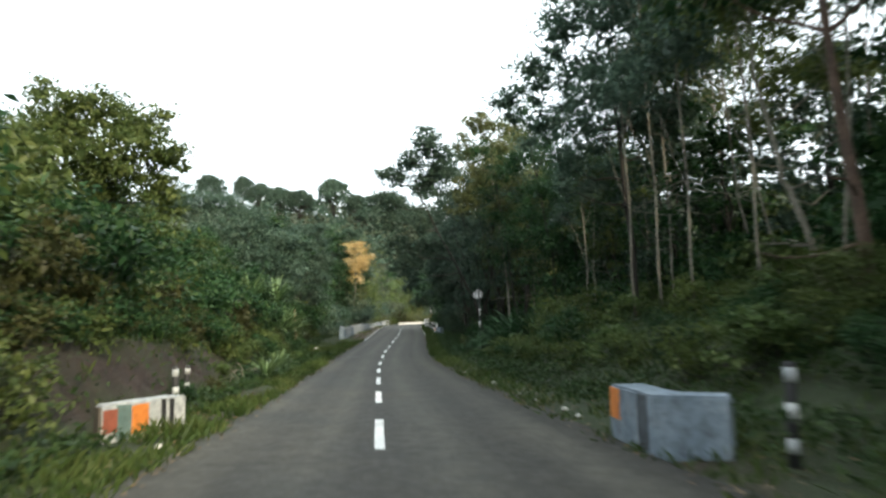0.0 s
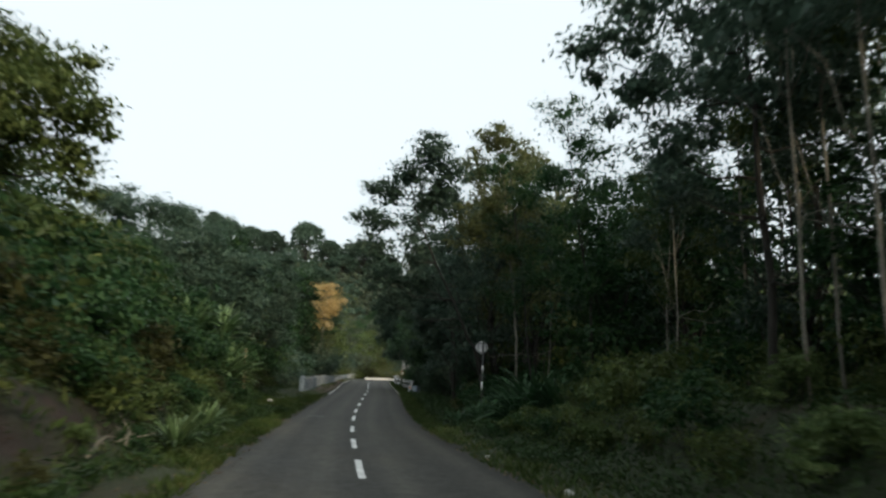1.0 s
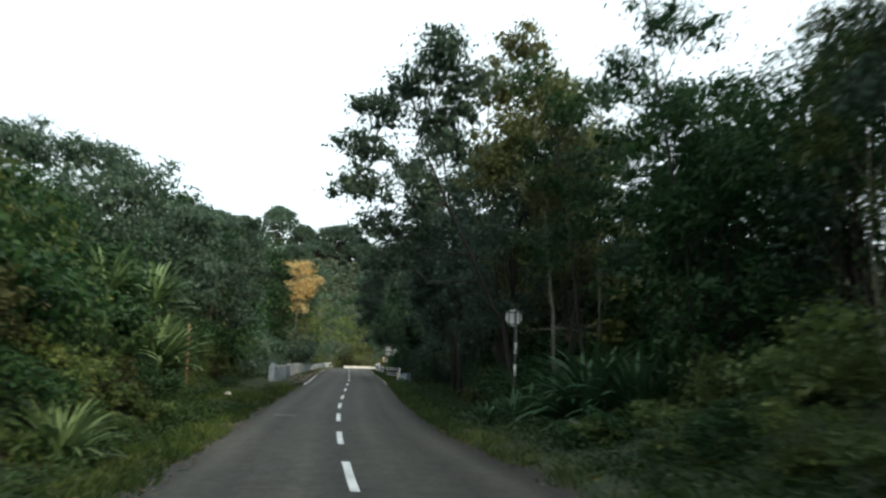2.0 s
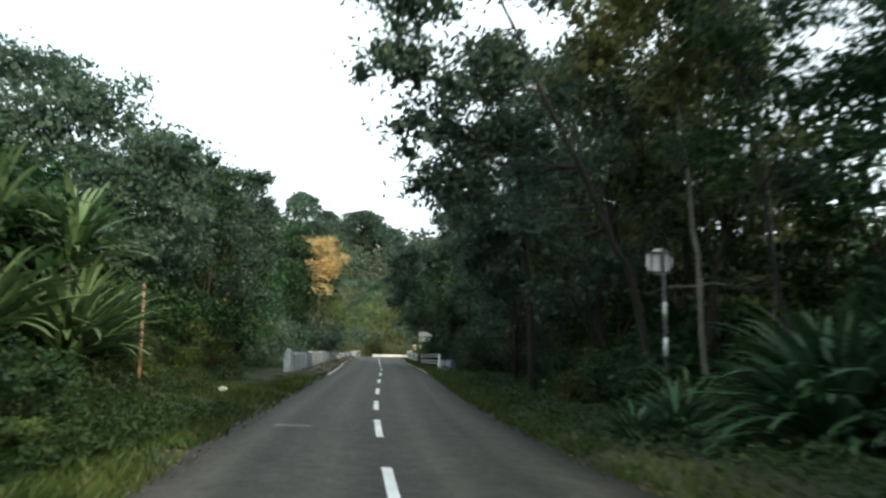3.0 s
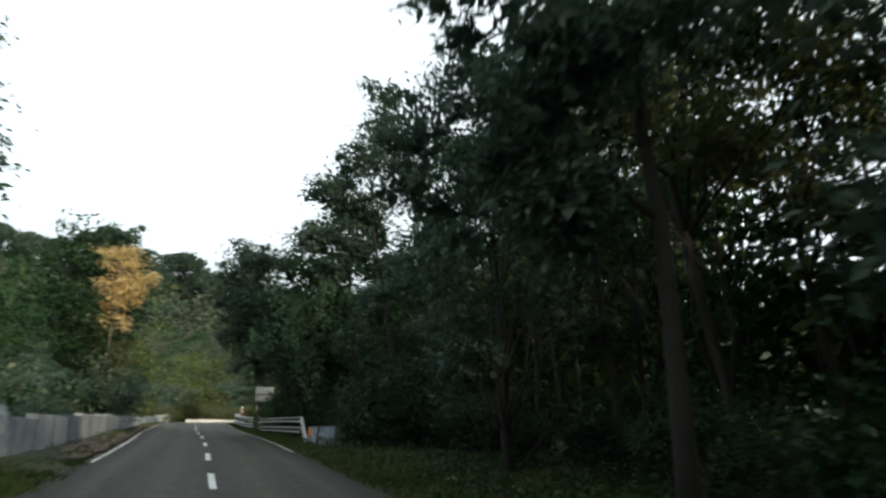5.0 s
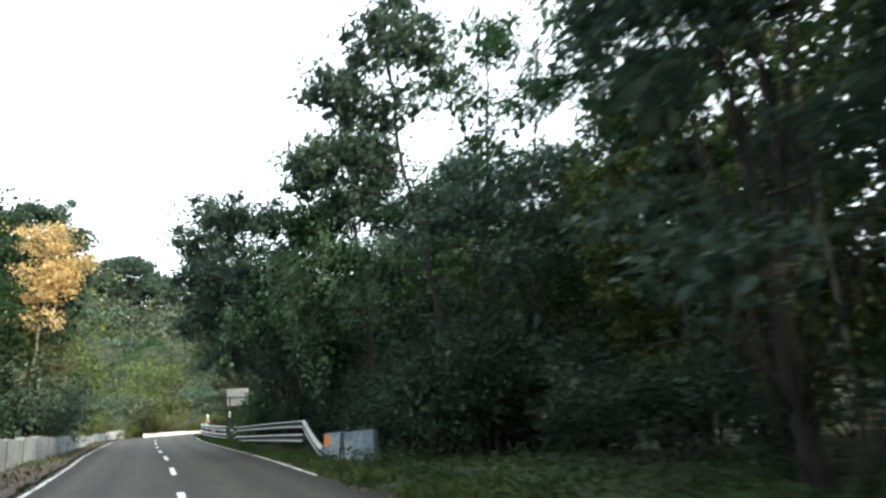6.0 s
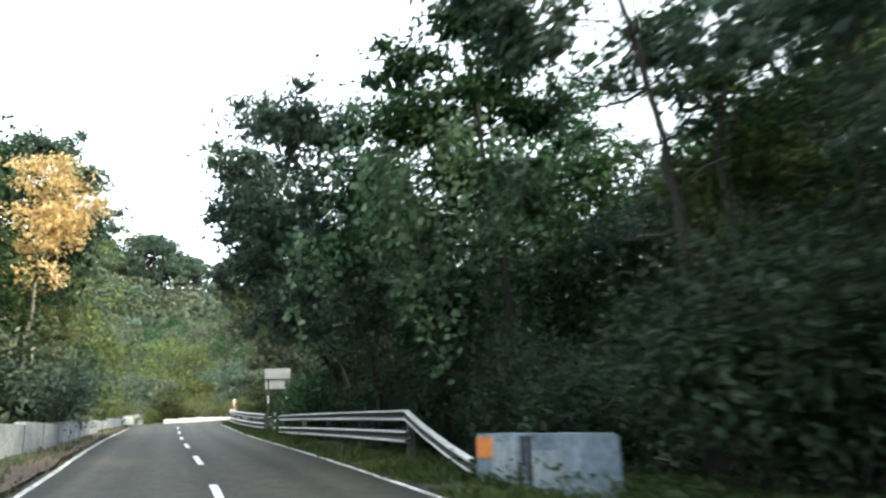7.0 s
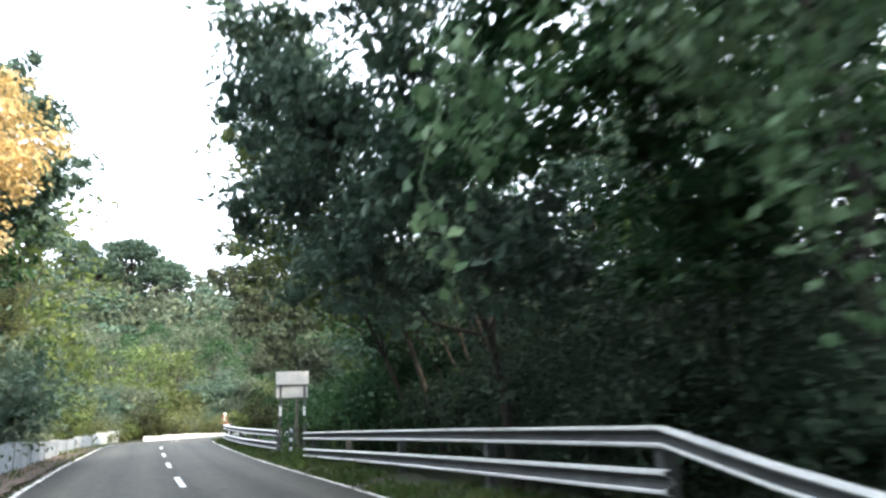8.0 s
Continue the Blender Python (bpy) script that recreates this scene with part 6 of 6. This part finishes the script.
def verge_grass():
    """Grass and weeds on both verges."""
    n = 84000
    y = rng.uniform(3, 116, n)
    left = rng.random(n) < 0.5
    d = np.abs(rng.normal(size=n)) * 1.0 - 0.05
    d = np.where(left & (y > 38) & (y < 62), d * 2.3, d)
    d = np.where(~left & (y < 36), d * 2.6, d)
    x = np.where(left, left_edge(y) - d, right_edge(y) + d)
    # the wide grassy strip before the parapet
    m = 20000
    y2 = rng.uniform(38, 66, m)
    x, y, left = np.append(x, left_edge(y2) - rng.uniform(0.1, 6.0, m)), np.append(y, y2), np.append(left, np.ones(m, bool))
    n += m
    # the strip under the wood on the other side
    m = 16000
    y2 = rng.uniform(44, 71, m)
    x, y, left = np.append(x, right_edge(y2) + rng.uniform(0.1, 4.2, m)), np.append(y, y2), np.append(left, np.zeros(m, bool))
    n += m
    tuft = np.array([noise.noise((a * 0.9, b * 0.9, 2.0)) for a, b in zip(x, y)])
    keep = (tuft + rng.normal(size=n) * 0.12 > -0.18) & ~(left & (y > 61) & (rng.random(n) < 0.9))
    x, y, tuft = x[keep], y[keep], tuft[keep]
    n = len(x)
    z = land(x, y) - 0.04
    a = rng.uniform(0, 6.28, n)
    h = (0.06 + 0.13 * rng.random(n)) * (1 + tuft)
    w = 0.012 + 0.012 * rng.random(n)
    lean = rng.normal(size=(n, 2)) * 0.09
    s = np.stack([-np.sin(a) * w, np.cos(a) * w], axis=1)
    p = np.stack([x, y], axis=1)
    verts = np.stack([np.column_stack([p - s, z]), np.column_stack([p + s, z]), np.column_stack([p + lean * 0.4 + s * 0.7, z + h * 0.6]), np.column_stack([p + lean, z + h])], axis=1).reshape(-1, 3)
    k = np.arange(n)[:, None] * 4
    tagged(new("verge_grass", triangles_of("verge_grass", verts, np.concatenate([k + [0, 1, 2], k + [0, 2, 3]]), GRASS_BLADE)), "short uneven green grass along the road verges", "grass", kind="stuff")


def ground_cover():
    """Low leafy weeds on the banks."""
    n = 105000
    y = rng.uniform(2, 120, n)
    left = rng.random(n) < 0.5
    d = 0.75 + np.abs(rng.normal(size=n)) * np.where(left, 1.9, 2.7) + np.where(left & (y > 38), 1.9, 0.0)
    x = np.where(left, left_edge(y) - d, right_edge(y) + d)
    patch = np.array([noise.noise((a * 0.6, b * 0.6, 7.0)) for a, b in zip(x, y)])
    face = left & (y > 8) & (y < 31) & (d > 1.35) & (d < 2.3) & (y < 21) & (rng.random(n) < 0.7)
    railed = ~left & (y > 71) & (y < 118) & (d < 2.7)
    keep = (patch + rng.normal(size=n) * 0.1 > -0.32) & ~face & ~railed
    x, y, patch = x[keep], y[keep], patch[keep]
    # thicker growth on the open bank
    for (x0, x1), (y0, y1), m in (((4.0, 10.0), (23.5, 34.5), 13000), ((7.4, 11.5), (5.5, 12.0), 6500), ((-7.0, -3.6), (32.0, 40.0), 7000)):
        x, y = np.append(x, rng.uniform(x0, x1, m)), np.append(y, rng.uniform(y0, y1, m))
        patch = np.append(patch, rng.uniform(-0.3, 0.1, m))
    z = land(x, y) + rng.random(len(x)) * 0.55 * np.clip(patch + 0.5, 0.2, 1)
    v, t = leaf_arrays(np.column_stack([x, y, z]), 0.115, 0.42, 0.0)
    tagged(new("ground_cover", triangles_of("ground_cover", v, t, LEAF_WEED)), "low leafy weeds covering the roadside banks", "weeds", kind="stuff")


def leaf_litter():
    """Dry fallen leaves along the verges and the asphalt's edges."""
    n = 5200
    y = rng.uniform(4, 112, n)
    left = rng.random(n) < 0.5
    d = np.abs(rng.normal(size=n)) * 0.9 - 0.28
    x = np.where(left, left_edge(y) - d, right_edge(y) + d)
    z = np.where(d < 0.1, rise(y) + 0.035, land(x, y) + 0.02) + rng.random(n) * 0.03
    v, t = leaf_arrays(np.column_stack([x, y, z]), 0.085, 0.55, 0.0)
    v[:, 2] = np.repeat(z, 4) + (v[:, 2] - np.repeat(z, 4)) * 0.3
    dry = leaf_material("dry_leaf", [(0.07, 0.045, 0.022), (0.16, 0.11, 0.06), (0.30, 0.24, 0.16)], 0.1, 0.7)
    tagged(new("leaf_litter", triangles_of("leaf_litter", v, t, dry)), "dry brown fallen leaves scattered along the road edges", "leaves", kind="stuff")


verge_grass()
ground_cover()
leaf_litter()


# ---- small things ----
def pebble(x, y, size, label, mat=STONE, name="stone"):
    bm = bmesh.new()
    bmesh.ops.create_icosphere(bm, subdivisions=2, radius=1.0)
    for v in bm.verts:
        v.co = Vector((v.co.x * size, v.co.y * size * 0.7, v.co.z * size * 0.5)) + noise.noise_vector(v.co * 1.7 + Vector((x, y, 0))) * size * 0.28
    me = bpy.data.meshes.new(name)
    bm.to_mesh(me)
    bm.free()
    me.materials.append(mat)
    ob = tagged(new(name, me), label, "stone", "stones on the verge")
    ob.matrix_basis = pose(x, y, z_at(x, y) + size * 0.12, 0, 0, x * 70)


pebble(-6.04, 47.8, 0.2, "pale whitish stone lying in verge grass")
for y, d, s in ((25.2, 0.25, 0.09), (19.5, 0.3, 0.1), (16.0, 0.25, 0.05), (14.4, 0.3, 0.055), (12.6, 0.35, 0.06), (11.6, 0.3, 0.05), (44.0, 0.5, 0.1), (50.5, 0.9, 0.12), (56.0, 1.6, 0.13)):
    pebble(float(right_edge(y)) + d, y, s, "small grey stone at the asphalt edge")
for y, d, s in ((9.0, 0.35, 0.07), (31.0, 0.4, 0.05)):
    pebble(float(left_edge(y)) - d, y, s, "small grey stone at the asphalt edge")

stake = thing("wooden_stake", "weathered brown wooden stake standing in the bank", "stake")
part("shaft", tubes_mesh("shaft", [([(-5.62, 40.1, 0.3), (-5.68, 40.15, 1.5), (-5.75, 40.2, 2.58)], [0.04, 0.038, 0.033])], WOOD, 8), stake)


def fallen_twig(x, y, length, turn, lift):
    """A pale dead branch with a few side twigs."""
    ob = thing("dead_branch", "pale dead branch lying in the undergrowth", "branch", "dead branches")
    runs = [(bent((0, 0, 0), (length, 0.1, lift), 0.1, 0.1, 6), list(np.linspace(0.025, 0.008, 6)))]
    for k in range(3):
        f = 0.35 + 0.2 * k
        runs.append((bent((length * f, 0.03, lift * f), (length * (f + 0.22), rng.uniform(-0.4, 0.4), lift * f + rng.uniform(0.05, 0.35)), 0, 0.15, 4), list(np.linspace(0.013, 0.005, 4))))
    part("wood", tubes_mesh("wood", runs, BARK_PALE, 5), ob)
    ob.matrix_basis = pose(x, y, z_at(x, y) + 0.15, 0, 0, turn)


for args in ((4.0, 67.4, 1.1, 60, 0.5), (5.0, 69.0, 1.3, 140, 0.4), (5.2, 31.5, 1.2, 110, 0.3), (-2.5, 18.6, 0.6, 70, 0.25), (-2.7, 20.4, 0.6, 100, 0.2)):
    fallen_twig(*args)

PATCH_GREY = textured("worn_grey_paint", [(0.38, (0.06, 0.06, 0.055)), (0.6, (0.17, 0.17, 0.16))], [(0.34, (0.30, 0.30, 0.29)), (0.50, (1, 1, 1))], 0.8, 18.0, 0.7, 0, 0.2, 0.003)
patch_fr = [(-2.15, y, float(rise(y)), 1.0, 0.0, 2.7, 2.7) for y in np.linspace(38.55, 38.95, 4)]
tagged(new("road_patch", strip_mesh("road_patch", patch_fr, lambda f: -0.45, lambda f: 0.22, 0.006, PATCH_GREY, 0.1, 4)), "pale worn smear of paint on the asphalt", "road marking", kind="structure")
